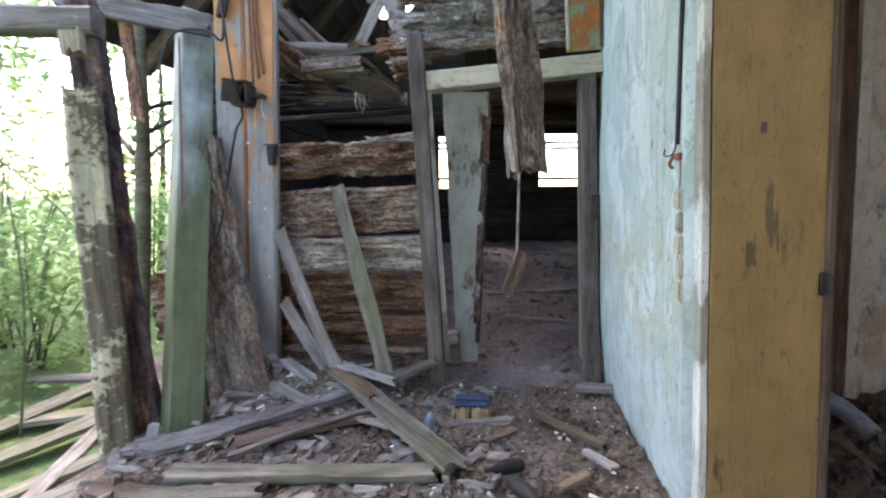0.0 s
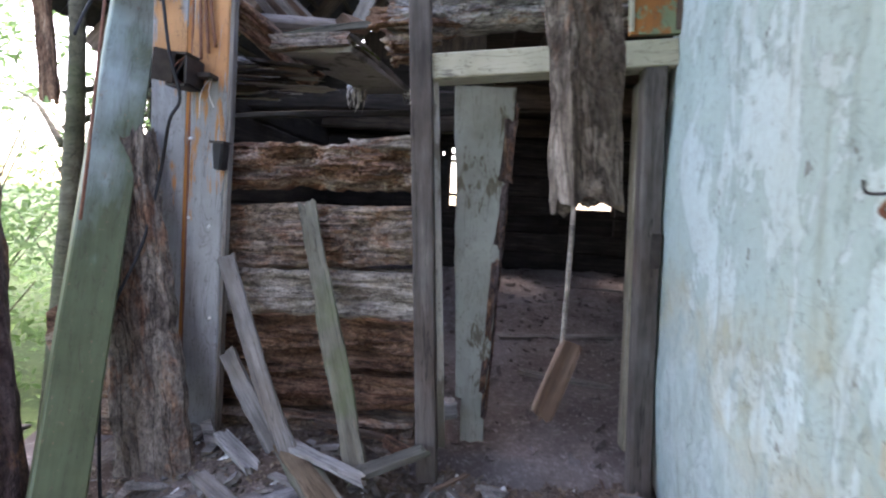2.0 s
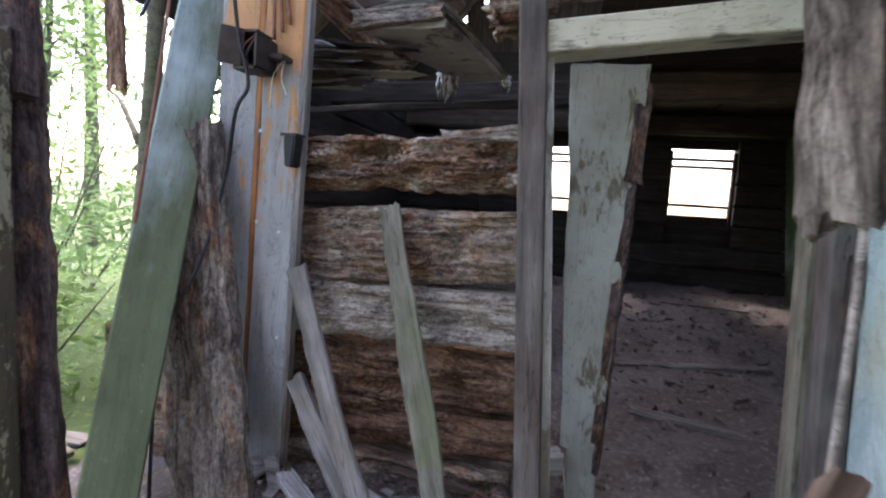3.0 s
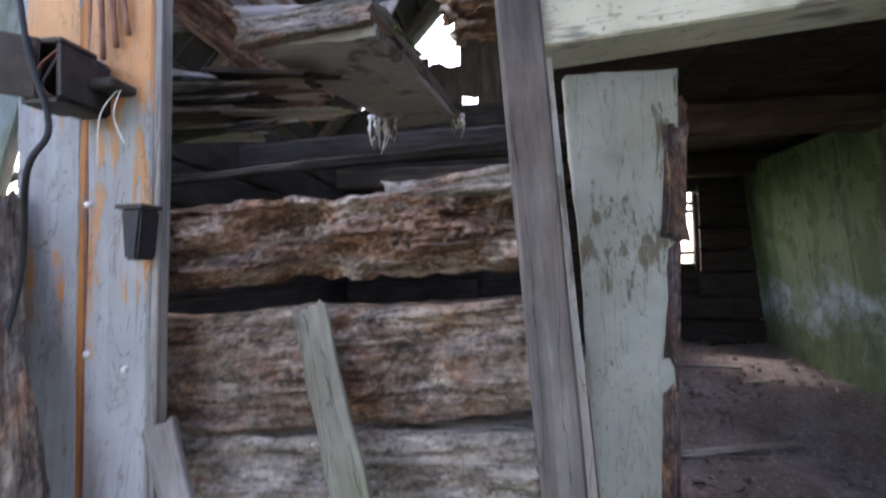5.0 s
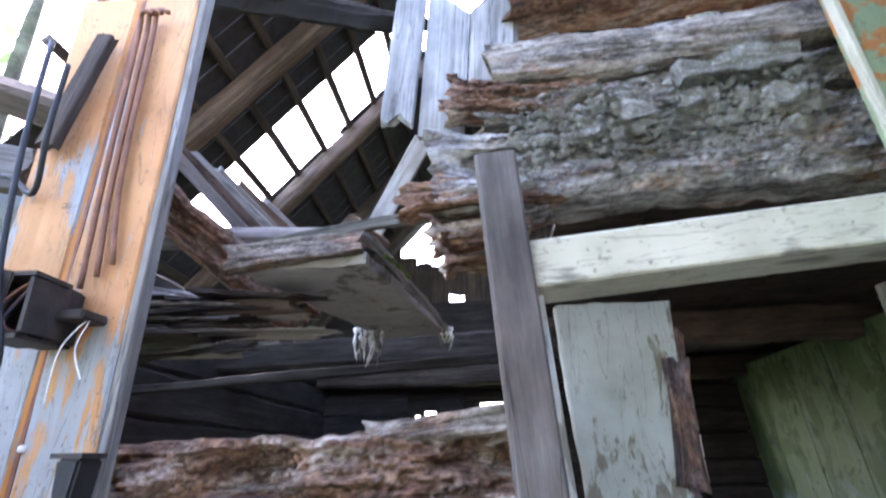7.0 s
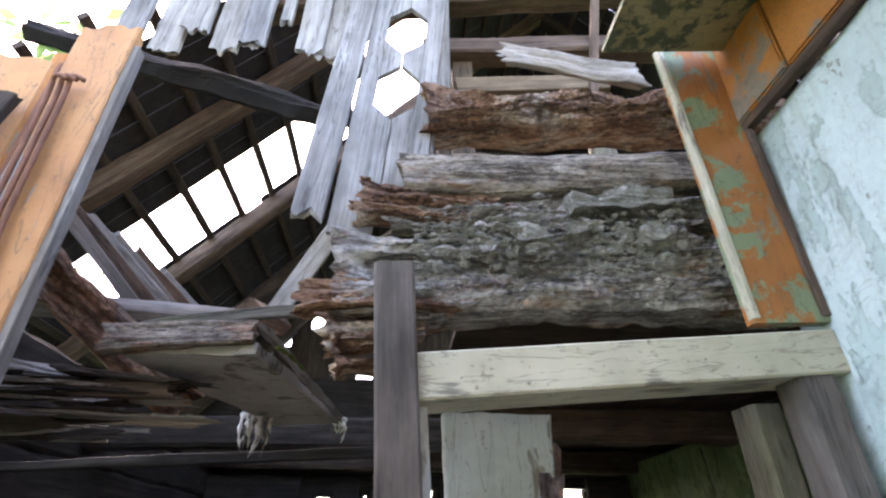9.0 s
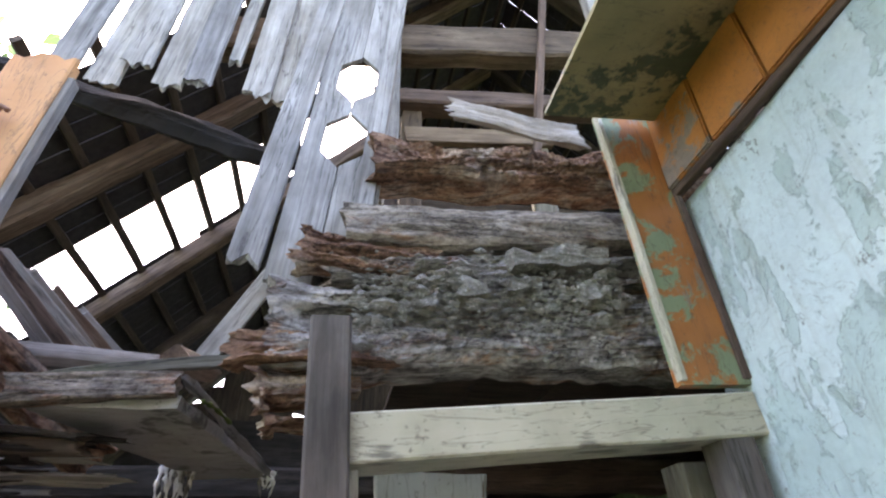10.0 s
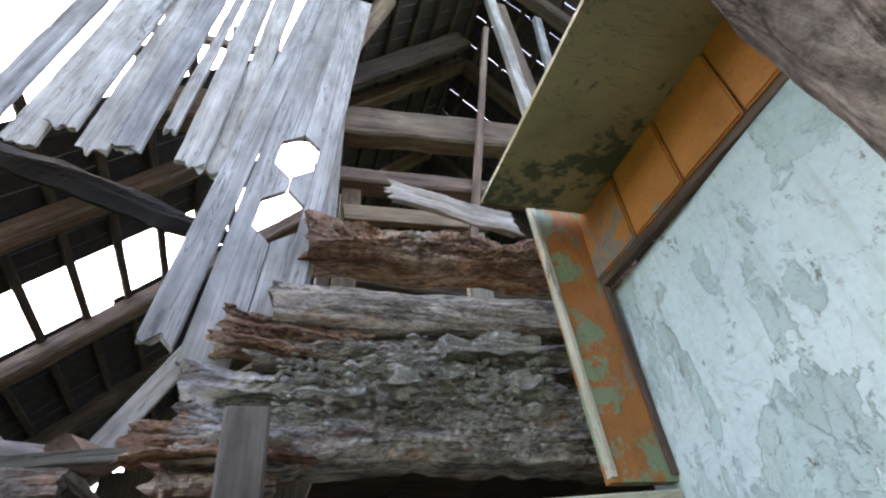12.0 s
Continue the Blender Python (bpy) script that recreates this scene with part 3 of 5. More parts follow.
timber("trim_strip", (1.02, 3.9, 0.0), (0.955, 3.9, 1.9), 0.12, 0.10, LICHEN_WOOD, parent=FRAME, label="pale yellowish casing strip", rough=0.002)
block("hinge", (0.935, 3.535, 1.0), (0.985, 3.548, 1.16), IRON, FRAME, label="rusty hinge plate")
# casing further in
CASING = base("inner_door_casing", (0.15, 3.9, 0), "grey-green painted casing with flaking paint and rotten edge", "door frame", kind="structure")
timber("casing_board", (0.155, 3.90, 0.20), (0.145, 3.90, 1.86), 0.026, 0.165, GREENISH_PAINT, parent=CASING, rough=0.006, jag=0.008, ny=10, nx=60, wane=0.07, taper=1.95)
timber("casing_foot", (0.175, 3.91, -0.04), (0.165, 3.91, 0.25), 0.045, 0.13, GREENISH_PAINT, parent=CASING, rough=0.004, jag=0.02)
timber("rotten_edge", (0.232, 3.905, 0.1), (0.308, 3.905, 1.76), 0.045, 0.04, PURPLE_ROT, parent=CASING, rough=0.012, jag=0.03, nx=60, rot=0.05)
for z0, z1, w in ((1.38, 1.70, 0.075), (1.05, 1.36, 0.045), (0.55, 0.95, 0.04), (0.25, 0.42, 0.04)):
    timber("rotten_patch", (0.205 + 0.05 * z0, 3.868, z0), (0.205 + 0.05 * z1, 3.868, z1), 0.02, w, PURPLE_ROT, parent=CASING, rough=0.012, jag=0.03, rot=0.02, nx=30, ny=7, wane=0.4)
timber("fallen_block", (-0.08, 3.80, 0.14), (0.08, 3.84, 0.16), 0.10, 0.09, PALE_WOOD, label="pale broken block resting beside the casing", category="block", jag=0.02)

# ---- plaster wall ----


def plaster_wall():
    def x_at(y, z):
        lean = 0.045 * max(0, (1.4 - z)) / 1.4
        bulge = 0.03 * max(0.0, 0.35 - z) / 0.35
        return 0.895 + 0.09 * (y - 2.0) / 1.53 + lean + bulge + 0.006 * fbm(Vector((y * 2, z * 2, 5)))
    ny, nz = 60, 90
    y0, y1, z0, z1 = 2.0, 3.66, -0.2, 2.70
    verts, faces = [], []
    for j in range(nz + 1):
        for i in range(ny + 1):
            y, z = y0 + (y1 - y0) * i / ny, z0 + (z1 - z0) * j / nz
            verts.append((x_at(y, z), y, z))
    k = len(verts)
    for j in range(nz + 1):
        for i in range(ny + 1):
            y, z = y0 + (y1 - y0) * i / ny, z0 + (z1 - z0) * j / nz
            verts.append((1.26 + 0.055 * max(0, (1.4 - z)) / 1.4, y, z))
    w = ny + 1
    for j in range(nz):
        for i in range(ny):
            a = j * w + i
            faces.append((a, a + w, a + w + 1, a + 1))
            faces.append((k + a, k + a + 1, k + a + w + 1, k + a + w))
    for j in range(nz):
        for i in (0, ny):
            a = j * w + i
            f = (a, k + a, k + a + w, a + w)
            faces.append(f if i == 0 else f[::-1])
    for i in range(ny):
        for j in (0, nz):
            a = j * w + i
            f = (a, a + 1, k + a + 1, k + a)
            faces.append(f if j == 0 else f[::-1])
    return put("wall_plaster", mesh_from("wall_plaster", verts, faces, BLUE_PLASTER, True), label="pale blue plastered wall with flaking stained paint", category="wall", kind="structure")


PLASTER = plaster_wall()
JAMB = base("wall_end", (1.1, 1.85, 0), "end of the wall clad with a mustard-yellow painted board", "wall", kind="structure")
timber("yellow_board", (1.205, 1.97, -0.25), (1.10, 1.97, 2.75), 0.04, 0.365, YELLOW_PAINT, parent=JAMB, rough=0.002, ny=9, round_=0.06)
timber("white_trim", (1.005, 2.005, -0.25), (0.895, 2.005, 2.75), 0.11, 0.03, WHITE_TRIM, parent=JAMB, rough=0.004, jag=0.01, ny=5)
timber("edge_strip", (1.40, 1.96, -0.25), (1.295, 1.96, 2.75), 0.05, 0.025, BROWN_WOOD, parent=JAMB, rough=0.003)
timber("insect_mark", (1.125, 1.946, 1.36), (1.125, 1.946, 1.395), 0.006, 0.012, BROWN_WOOD, parent=JAMB, label="small brown knot")

LATCH = base("door_latch", (1.335, 1.94, 0.87), "black iron hook latch on the edge of the yellow board", "latch")
block("plate", (1.325, 1.936, 0.83), (1.355, 1.944, 0.91), IRON, LATCH)
put("hook", tube_mesh("hook", curve_pts([(1.34, 1.938, 0.90), (1.343, 1.915, 0.90), (1.347, 1.908, 0.87), (1.343, 1.915, 0.845), (1.34, 1.938, 0.845)], 5), 0.006, BLACK, 7), LATCH)

# room to the side of the porch
SIDE = base("wall_side_room", (2.6, 3.5, 0), "stained plaster wall of the side room with a dark timber", "wall", kind="structure")
bm = bmesh.new()
slab(bm, (2.42, 3.44, -0.2), (3.3, 3.6, 2.9))
bmesh.ops.subdivide_edges(bm, edges=bm.edges[:], cuts=8, use_grid_fill=True)
part("plaster", bm, WHITE_PLASTER, SIDE)
timber("timber", (2.36, 3.42, -0.2), (2.26, 3.42, 2.9), 0.12, 0.15, BROWN_WOOD, parent=SIDE, rough=0.006)
timber("trim_board", (2.5, 3.42, -0.1), (2.42, 3.42, 2.9), 0.03, 0.07, WHITE_TRIM, parent=SIDE, rough=0.004)
put("wall_side_east", mesh_from("wall_side_east", [(3.2, -1, -0.3), (3.2, 3.6, -0.3), (3.2, 3.6, 2.9), (3.2, -1, 2.9), (3.3, -1, -0.3), (3.3, 3.6, -0.3), (3.3, 3.6, 2.9), (3.3, -1, 2.9)],
    [(0, 3, 2, 1), (4, 5, 6, 7), (0, 1, 5, 4), (3, 7, 6, 2), (0, 4, 7, 3), (1, 2, 6, 5)], WHITE_PLASTER), label="plain stained plaster wall closing the side room", category="wall", kind="structure")
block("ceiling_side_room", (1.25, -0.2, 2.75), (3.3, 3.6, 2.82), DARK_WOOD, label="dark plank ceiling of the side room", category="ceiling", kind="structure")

# Added out of view: a rear wall and a ceiling that cut the skylight.
block("wall_porch_rear", (-1.2, -1.3, -0.3), (3.3, -1.15, 2.9), WHITE_PLASTER, label="added unseen plaster wall behind the walker, holding back skylight", category="wall", kind="structure")
block("ceiling_porch", (-1.4, -1.3, 2.80), (1.24, 2.2, 2.86), DARK_WOOD, label="added unseen board ceiling over the porch start, blocking skylight", category="ceiling", kind="structure")

# ---- cornice and porch ceiling remains ----
CORNICE = base("cornice", (0.9, 3.2, 2.7), "orange boarded cornice with the flaking remains of the porch ceiling", "cornice", kind="structure")
for y0, y1 in ((3.305, 3.545), (3.055, 3.297), (2.805, 3.047), (2.5, 2.797), (2.2, 2.492), (1.85, 2.192)):
    bm = bmesh.new()
    slab(bm, (0.92, y0, 2.73), (0.95, y1, 3.12))
    bmesh.ops.bevel(bm, geom=bm.edges[:], offset=0.006, segments=2, affect="EDGES")
    part("orange_panel", bm, ORANGE_PAINT, CORNICE)
block("panel_backing", (0.954, 1.85, 2.71), (0.972, 3.56, 3.12), DARK_WOOD, CORNICE)
timber("bead", (0.945, 1.87, 2.715), (0.945, 3.56, 2.72), 0.03, 0.022, BROWN_WOOD, parent=CORNICE, rough=0.004)
timber("corner_board", (0.885, 3.56, 2.04), (0.83, 3.56, 3.08), 0.035, 0.235, ORANGE_GREEN, parent=CORNICE, label="corner board with peeling orange and green paint", rough=0.003, ny=8)
timber("corner_strip", (0.775, 3.545, 2.045), (0.715, 3.545, 3.06), 0.03, 0.018, CREAM_PAINT, parent=CORNICE, rough=0.002)
timber("corner_bead", (0.975, 3.54, 2.06), (0.945, 3.54, 2.72), 0.02, 0.025, BROWN_WOOD, parent=CORNICE, rough=0.004)
bm = bmesh.new()
slab(bm, (0.485, 1.9, 2.975), (0.96, 3.50, 2.995))
bmesh.ops.subdivide_edges(bm, edges=bm.edges[:], cuts=10, use_grid_fill=True)
for v in bm.verts:
    v.co.z += 0.14 * max(0, (v.co.x - 0.485)) * 0.9 + 0.003 * noise.noise(v.co * 7)
part("ceiling_panel", bm, SOFFIT_PAINT, CORNICE, "ceiling panel with flaking khaki paint")
timber("ceiling_edge", (0.475, 1.9, 2.985), (0.475, 3.50, 2.985), 0.012, 0.03, PALE_WOOD, parent=CORNICE, rough=0.001)

# ---- back room ----
BACK = base("wall_back", (0.5, 8.4, 0), "dark log back wall with two small bright windows", "wall", kind="structure")


def wall_with_holes(x0, x1, z0, z1, y, thick, holes, material, parent, name):
    """A wall built of the cells between the given openings."""
    xs = sorted({x0, x1, *[v for h in holes for v in h[:2]]})
    zs = sorted({z0, z1, *[v for h in holes for v in h[2:]]})
    bm = bmesh.new()
    for a, b in zip(xs, xs[1:]):
        for c, d in zip(zs, zs[1:]):
            mx, mz = (a + b) / 2, (c + d) / 2
            if any(h[0] < mx < h[1] and h[2] < mz < h[3] for h in holes):
                continue
            slab(bm, (a, y, c), (b, y + thick, d))
    bmesh.ops.remove_doubles(bm, verts=bm.verts[:], dist=0.0005)
    return part(name, bm, material, parent)


HOLES = [(1.185, 1.92, 1.28, 2.08), (-0.35, 0.30, 1.25, 2.05), (-1.05, -0.98, 1.86, 1.93), (-0.94, -0.80, 1.87, 1.97), (-0.45, -0.42, 1.93, 1.99), (-2.05, -1.95, 1.6, 1.72)]
# The room's darkness is carried by the timber colour of walls and beams.
wall_with_holes(-2.3, 3.4, -0.2, 3.2, 8.42, 0.14, HOLES, SHADE_WOOD, BACK, "core")
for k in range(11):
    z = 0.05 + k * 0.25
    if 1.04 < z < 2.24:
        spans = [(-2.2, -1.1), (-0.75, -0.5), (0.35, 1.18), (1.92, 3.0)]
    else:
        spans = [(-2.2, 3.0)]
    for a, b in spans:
        timber("log", (a, 8.40, z), (b, 8.40, z), 0.16, 0.24, SHADE_WOOD, parent=BACK, rough=0.008, ny=4)
for x0, x1 in ((1.185, 1.92), (-0.35, 0.30)):
    W = base("window_1" if x0 > 1 else "window_2", (x0, 8.45, 1.2), "bright unglazed window with thin dark bars", "window", kind="structure")
    for z in (1.40, 1.86, 1.95):
        timber("bar", (x0 - 0.03, 8.45, z), (x1 + 0.03, 8.45, z), 0.03, 0.04, DARK_WOOD, parent=W)
    timber("window_frame", (x0 + 0.01, 8.43, 1.2), (x0 + 0.01, 8.43, 2.04), 0.08, 0.05, DARK_WOOD, parent=W)
    timber("window_frame", (x1 - 0.01, 8.43, 1.2), (x1 - 0.01, 8.43, 2.04), 0.08, 0.05, DARK_WOOD, parent=W)

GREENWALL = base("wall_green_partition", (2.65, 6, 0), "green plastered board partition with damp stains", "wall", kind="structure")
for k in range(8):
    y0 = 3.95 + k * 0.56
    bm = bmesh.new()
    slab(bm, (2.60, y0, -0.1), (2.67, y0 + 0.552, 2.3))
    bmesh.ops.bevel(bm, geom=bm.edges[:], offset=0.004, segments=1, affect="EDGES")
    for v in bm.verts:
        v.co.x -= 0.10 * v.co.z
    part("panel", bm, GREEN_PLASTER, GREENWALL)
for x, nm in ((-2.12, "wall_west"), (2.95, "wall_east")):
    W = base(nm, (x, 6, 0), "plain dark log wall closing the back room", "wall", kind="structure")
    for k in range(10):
        timber("log", (x, 4.7 if x < 0 else 3.7, 0.0 + k * 0.26), (x, 8.55, 0.0 + k * 0.26), 0.2, 0.262, SHADE_WOOD, face=(1, 0, 0), parent=W, rough=0.006, ny=4)


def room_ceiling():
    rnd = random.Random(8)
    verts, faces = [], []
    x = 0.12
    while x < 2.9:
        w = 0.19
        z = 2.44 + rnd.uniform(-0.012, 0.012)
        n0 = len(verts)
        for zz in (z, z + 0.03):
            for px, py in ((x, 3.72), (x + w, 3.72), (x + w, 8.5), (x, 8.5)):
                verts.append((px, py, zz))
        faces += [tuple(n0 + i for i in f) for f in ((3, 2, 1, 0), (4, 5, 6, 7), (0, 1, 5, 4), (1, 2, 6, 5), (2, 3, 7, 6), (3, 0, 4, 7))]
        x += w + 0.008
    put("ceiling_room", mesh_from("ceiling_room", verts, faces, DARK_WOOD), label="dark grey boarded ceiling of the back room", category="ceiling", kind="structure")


room_ceiling()
timber("ceiling_beam", (0.2, 6.3, 2.29), (2.8, 6.3, 2.33), 0.2, 0.24, BROWN_WOOD, label="grey squared beam under the room ceiling", category="beam", rough=0.006, kind="structure")
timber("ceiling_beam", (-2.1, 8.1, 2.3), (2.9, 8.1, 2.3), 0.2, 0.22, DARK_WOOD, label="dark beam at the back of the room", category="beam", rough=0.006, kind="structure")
timber("ceiling_beam", (-2.1, 5.9, 2.12), (0.3, 5.9, 2.16), 0.18, 0.18, SHADE_WOOD, label="dark beam over the collapsed corner", category="beam", rough=0.01, kind="structure")

# ---- collapsed ceiling in the hole of the wall ----
bm = bmesh.new()
CORNERS = ((-0.955, 3.85), (-0.56, 3.84), (-0.395, 4.80), (-0.70, 4.86))
low = [bm.verts.new((x, y, 2.0)) for x, y in CORNERS]
high = [bm.verts.new((x, y, 2.035)) for x, y in CORNERS]
bm.faces.new(low)
bm.faces.new(high[::-1])
for k in range(4):
    bm.faces.new((low[k], high[k], high[(k + 1) % 4], low[(k + 1) % 4]))
bmesh.ops.recalc_face_normals(bm, faces=bm.faces[:])
bmesh.ops.subdivide_edges(bm, edges=bm.edges[:], cuts=14, use_grid_fill=True)
for v in bm.verts:
    v.co += Vector((0.012 * noise.noise(v.co * 14), 0.02 * noise.noise(v.co * 11), 0.006 * noise.noise(v.co * 5)))
panel_mesh = bpy.data.meshes.new("hanging_ceiling_panel")
bm.to_mesh(panel_mesh)
bm.free()
panel_mesh.materials.append(PANEL_PAINT)
put("hanging_ceiling_panel", panel_mesh, label="dull grey ceiling panel hanging down into the room", category="panel")
timber("panel_edge_board", (-0.975, 3.83, 2.03), (-0.565, 3.81, 2.06), 0.06, 0.075, SLAB_ROT, label="dark mossy board on the edge of the hanging panel", category="board", rough=0.012, jag=0.02, rot=0.03, nx=60, ny=9)
timber("broken_lath", (-0.545, 3.80, 2.065), (-0.385, 4.75, 2.005), 0.02, 0.03, PALE_WOOD, label="splintered pale lath along the hanging panel", category="lath", rough=0.012, jag=0.08, nx=40)
timber("broken_lath", (-0.80, 4.0, 1.93), (-2.0, 4.05, 1.93), 0.05, 0.05, DARK_WOOD, label="thin mossy lath across the hole", category="lath", rough=0.012, jag=0.05)
rnd_torn = random.Random(12)
for k in range(17):
    x1 = rnd_torn.uniform(-1.12, -0.78)
    x0 = x1 - rnd_torn.uniform(0.25, 0.75)
    z = 1.80 + 0.011 * k
    y = 3.93 + rnd_torn.uniform(0, 0.25)
    # Pale wood stands for skylit splinters, the darkest for the shaded underside.
    timber("torn_board", (x0, y, z + rnd_torn.uniform(-0.02, 0.03)), (x1, y + rnd_torn.uniform(-0.1, 0.2), z), rnd_torn.uniform(0.05, 0.16), rnd_torn.uniform(0.014, 0.035), (SHADE_WOOD, PALE_WOOD, DARK_WOOD, PALE_WOOD, SHADE_WOOD)[k % 5],
           label="splintered rotten board of the fallen ceiling", category="board", group="torn ceiling boards", rough=0.025, jag=0.16, nx=70, ny=10, twist=rnd_torn.uniform(-0.5, 0.5), taper=0.6, rot=0.03)
for k in range(20):
    x, y = (-0.785 + 0.008 * k, 4.66 + 0.004 * k) if k < 14 else (-0.415 + 0.008 * (k - 14), 4.73)
    ln = rnd_torn.uniform(0.05, 0.17) if k < 14 else rnd_torn.uniform(0.03, 0.11)
    sway = rnd_torn.uniform(-0.025, 0.025)
    put("lining_shred", tube_mesh("lining_shred", curve_pts([(x, y, 2.01), (x + sway, y - 0.01, 2.0 - ln * 0.5), (x - sway, y + 0.02, 2.0 - ln)], 5), lambda u: 0.011 * (1.05 - u) * (1 + 0.6 * math.sin(19 * u)), (WHITE_BIT, WHITE_TRIM, GREY_WOOD)[k % 3], 5), label="pale torn shred of lining hanging from the panel", category="shred", group="lining shreds")
timber("room_rail", (-2.15, 4.95, 1.80), (0.1, 4.95, 1.92), 0.045, 0.045, SHADE_WOOD, label="dark rail behind the hanging panel", category="rail", rough=0.01, jag=0.03, nx=40)
timber("cross_pole", (-1.5, 4.1, 2.25), (-0.70, 4.2, 2.235), 0.08, 0.085, GREY_WOOD, label="grey pole lying across the hole", category="pole", rough=0.006, round_=0.4)
timber("pole_end", (-0.665, 4.05, 2.225), (-0.655, 4.5, 2.34), 0.085, 0.09, BROWN_WOOD, label="sawn end of a grey pole", category="pole", rough=0.006, round_=0.45, face=(0, 0, 1))
timber("lath", (-1.0, 3.9, 2.06), (-0.33, 3.88, 2.17), 0.03, 0.045, MOSSY_WOOD, label="bent mossy lath leaning on the logs", category="lath", rough=0.012, bow=0.02)
timber("beam", (-1.45, 3.75, 2.42), (-0.93, 4.4, 1.98), 0.13, 0.17, ROT, label="rotten beam slanting down into the room", category="beam", rough=0.01, nx=70, ny=9, rot=0.07, jag=0.04)
for k in range(6):
    timber("slanting_board", (-1.46 + 0.06 * k, 3.95 + 0.08 * k, 2.66 - 0.03 * k), (-0.98 + 0.05 * k, 4.45 + 0.10 * k, 2.12 + 0.02 * (k % 3)), 0.02, 0.05, (GREY_WOOD, BROWN_WOOD, PALE_WOOD)[k % 3], label="narrow grey board sliding off the roof edge", category="board", group="slanting boards", rough=0.008, jag=0.04)
timber("prop_board", (-0.72, 4.55, 2.38), (-0.46, 4.5, 2.86), 0.03, 0.09, PALE_WOOD, label="pale board propped behind the logs", category="board", rough=0.004, jag=0.01)

# ---- roof ----
SLOPE = 1.09


def roof_z(x):
    return 2.77 + SLOPE * (x + 2.3) if x < 1.2 else 2.77 + SLOPE * (3.5 - (x - 1.2))


ROOF = base("roof", (1.2, 6, 6.5), "dark broken roof of rafters, battens and old boards", "roof", kind="structure")
PITCH = Vector((1, 0, SLOPE)).normalized()
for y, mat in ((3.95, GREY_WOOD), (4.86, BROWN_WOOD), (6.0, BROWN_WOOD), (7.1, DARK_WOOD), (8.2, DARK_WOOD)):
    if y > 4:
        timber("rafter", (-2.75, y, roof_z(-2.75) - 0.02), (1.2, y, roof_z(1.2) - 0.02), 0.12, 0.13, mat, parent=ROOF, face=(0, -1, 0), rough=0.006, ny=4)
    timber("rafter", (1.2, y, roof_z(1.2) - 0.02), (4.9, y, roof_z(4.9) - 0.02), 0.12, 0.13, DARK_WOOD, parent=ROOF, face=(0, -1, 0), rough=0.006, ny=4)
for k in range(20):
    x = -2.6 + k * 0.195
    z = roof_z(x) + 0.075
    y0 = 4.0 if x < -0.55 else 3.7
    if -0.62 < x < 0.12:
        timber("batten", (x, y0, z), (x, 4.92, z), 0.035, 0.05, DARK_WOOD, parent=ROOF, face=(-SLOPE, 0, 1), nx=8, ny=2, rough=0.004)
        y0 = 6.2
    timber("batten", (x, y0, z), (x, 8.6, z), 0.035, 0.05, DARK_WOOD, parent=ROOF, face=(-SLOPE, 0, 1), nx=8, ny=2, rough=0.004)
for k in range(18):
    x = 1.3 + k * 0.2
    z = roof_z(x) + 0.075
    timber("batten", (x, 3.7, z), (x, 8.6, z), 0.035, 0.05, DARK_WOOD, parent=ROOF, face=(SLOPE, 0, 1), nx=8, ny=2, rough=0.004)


def roofing():
    """Roof boards with the gaps through which the sky shows."""
    rnd = random.Random(21)
    verts, faces = [], []

    def board(x0, x1, y0, y1, lift):
        n0 = len(verts)
        for dz in (0.11, 0.125):
            for x, y in ((x0, y0), (x1, y0), (x1, y1), (x0, y1)):
                verts.append((x, y, roof_z(x) + dz + lift))
        faces.extend(tuple(n0 + i for i in f) for f in ((3, 2, 1, 0), (4, 5, 6, 7), (0, 1, 5, 4), (1, 2, 6, 5), (2, 3, 7, 6), (3, 0, 4, 7)))

    y = 3.7
    while y < 8.6:
        w = 0.14
        spans = [(-2.75, 1.2)]
        if y < 4.15:
            spans = [(-0.3, 1.2)]
        elif 5.36 < y + w / 2 < 6.0:
            spans = [(-2.75, -2.18 - rnd.uniform(0, 0.04)), (0.02, 1.2)]
        elif 4.95 < y + w / 2 < 5.4:
            spans = [(-2.75, -0.52), (-0.02, 1.2)]
        elif 6.0 <= y + w / 2 < 6.15:
            spans = [(-2.75, -1.45), (-1.32, -0.5), (0.0, 1.2)]
        for a, b in spans:
            board(a, b, y + 0.002, y + w - 0.004, rnd.uniform(-0.004, 0.004))
        x0 = 1.2
        while x0 < 4.9:
            x1 = x0 + rnd.uniform(0.6, 1.4)
            board(x0, min(x1, 5.0), y + 0.002, y + w - 0.003, rnd.uniform(-0.006, 0.006))
            x0 = x1 + (rnd.uniform(0.02, 0.06) if rnd.random() < 0.3 else 0.0)
        y += w
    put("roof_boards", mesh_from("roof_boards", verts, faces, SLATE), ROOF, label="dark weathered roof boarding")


roofing()
# back gable of upright boards, some of them broken
BG = base("wall_back_gable", (1.2, 8.6, 3.0), "dark boarded back gable of the attic with broken boards", "wall", kind="structure")
for k in range(38):
    x = -2.55 + k * 0.2
    top = roof_z(x) + 0.05
    spans = [(2.95, top)]
    if -1.4 < x < -0.7:
        gap = {-1.35: (3.98, 4.1), -1.15: (3.86, 4.22), -0.95: (3.76, 4.36), -0.75: (3.74, 4.3)}[round(x, 2)]
        spans = [(2.95, gap[0]), (gap[1], top)]
    elif -0.7 < x < -0.5:
        spans = [(2.95, 3.22), (3.34, top)]
    for z0, z1 in spans:
        if z1 > z0 + 0.05:
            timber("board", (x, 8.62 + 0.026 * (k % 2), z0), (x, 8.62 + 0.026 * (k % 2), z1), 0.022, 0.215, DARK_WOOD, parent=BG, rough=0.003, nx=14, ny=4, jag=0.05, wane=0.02)
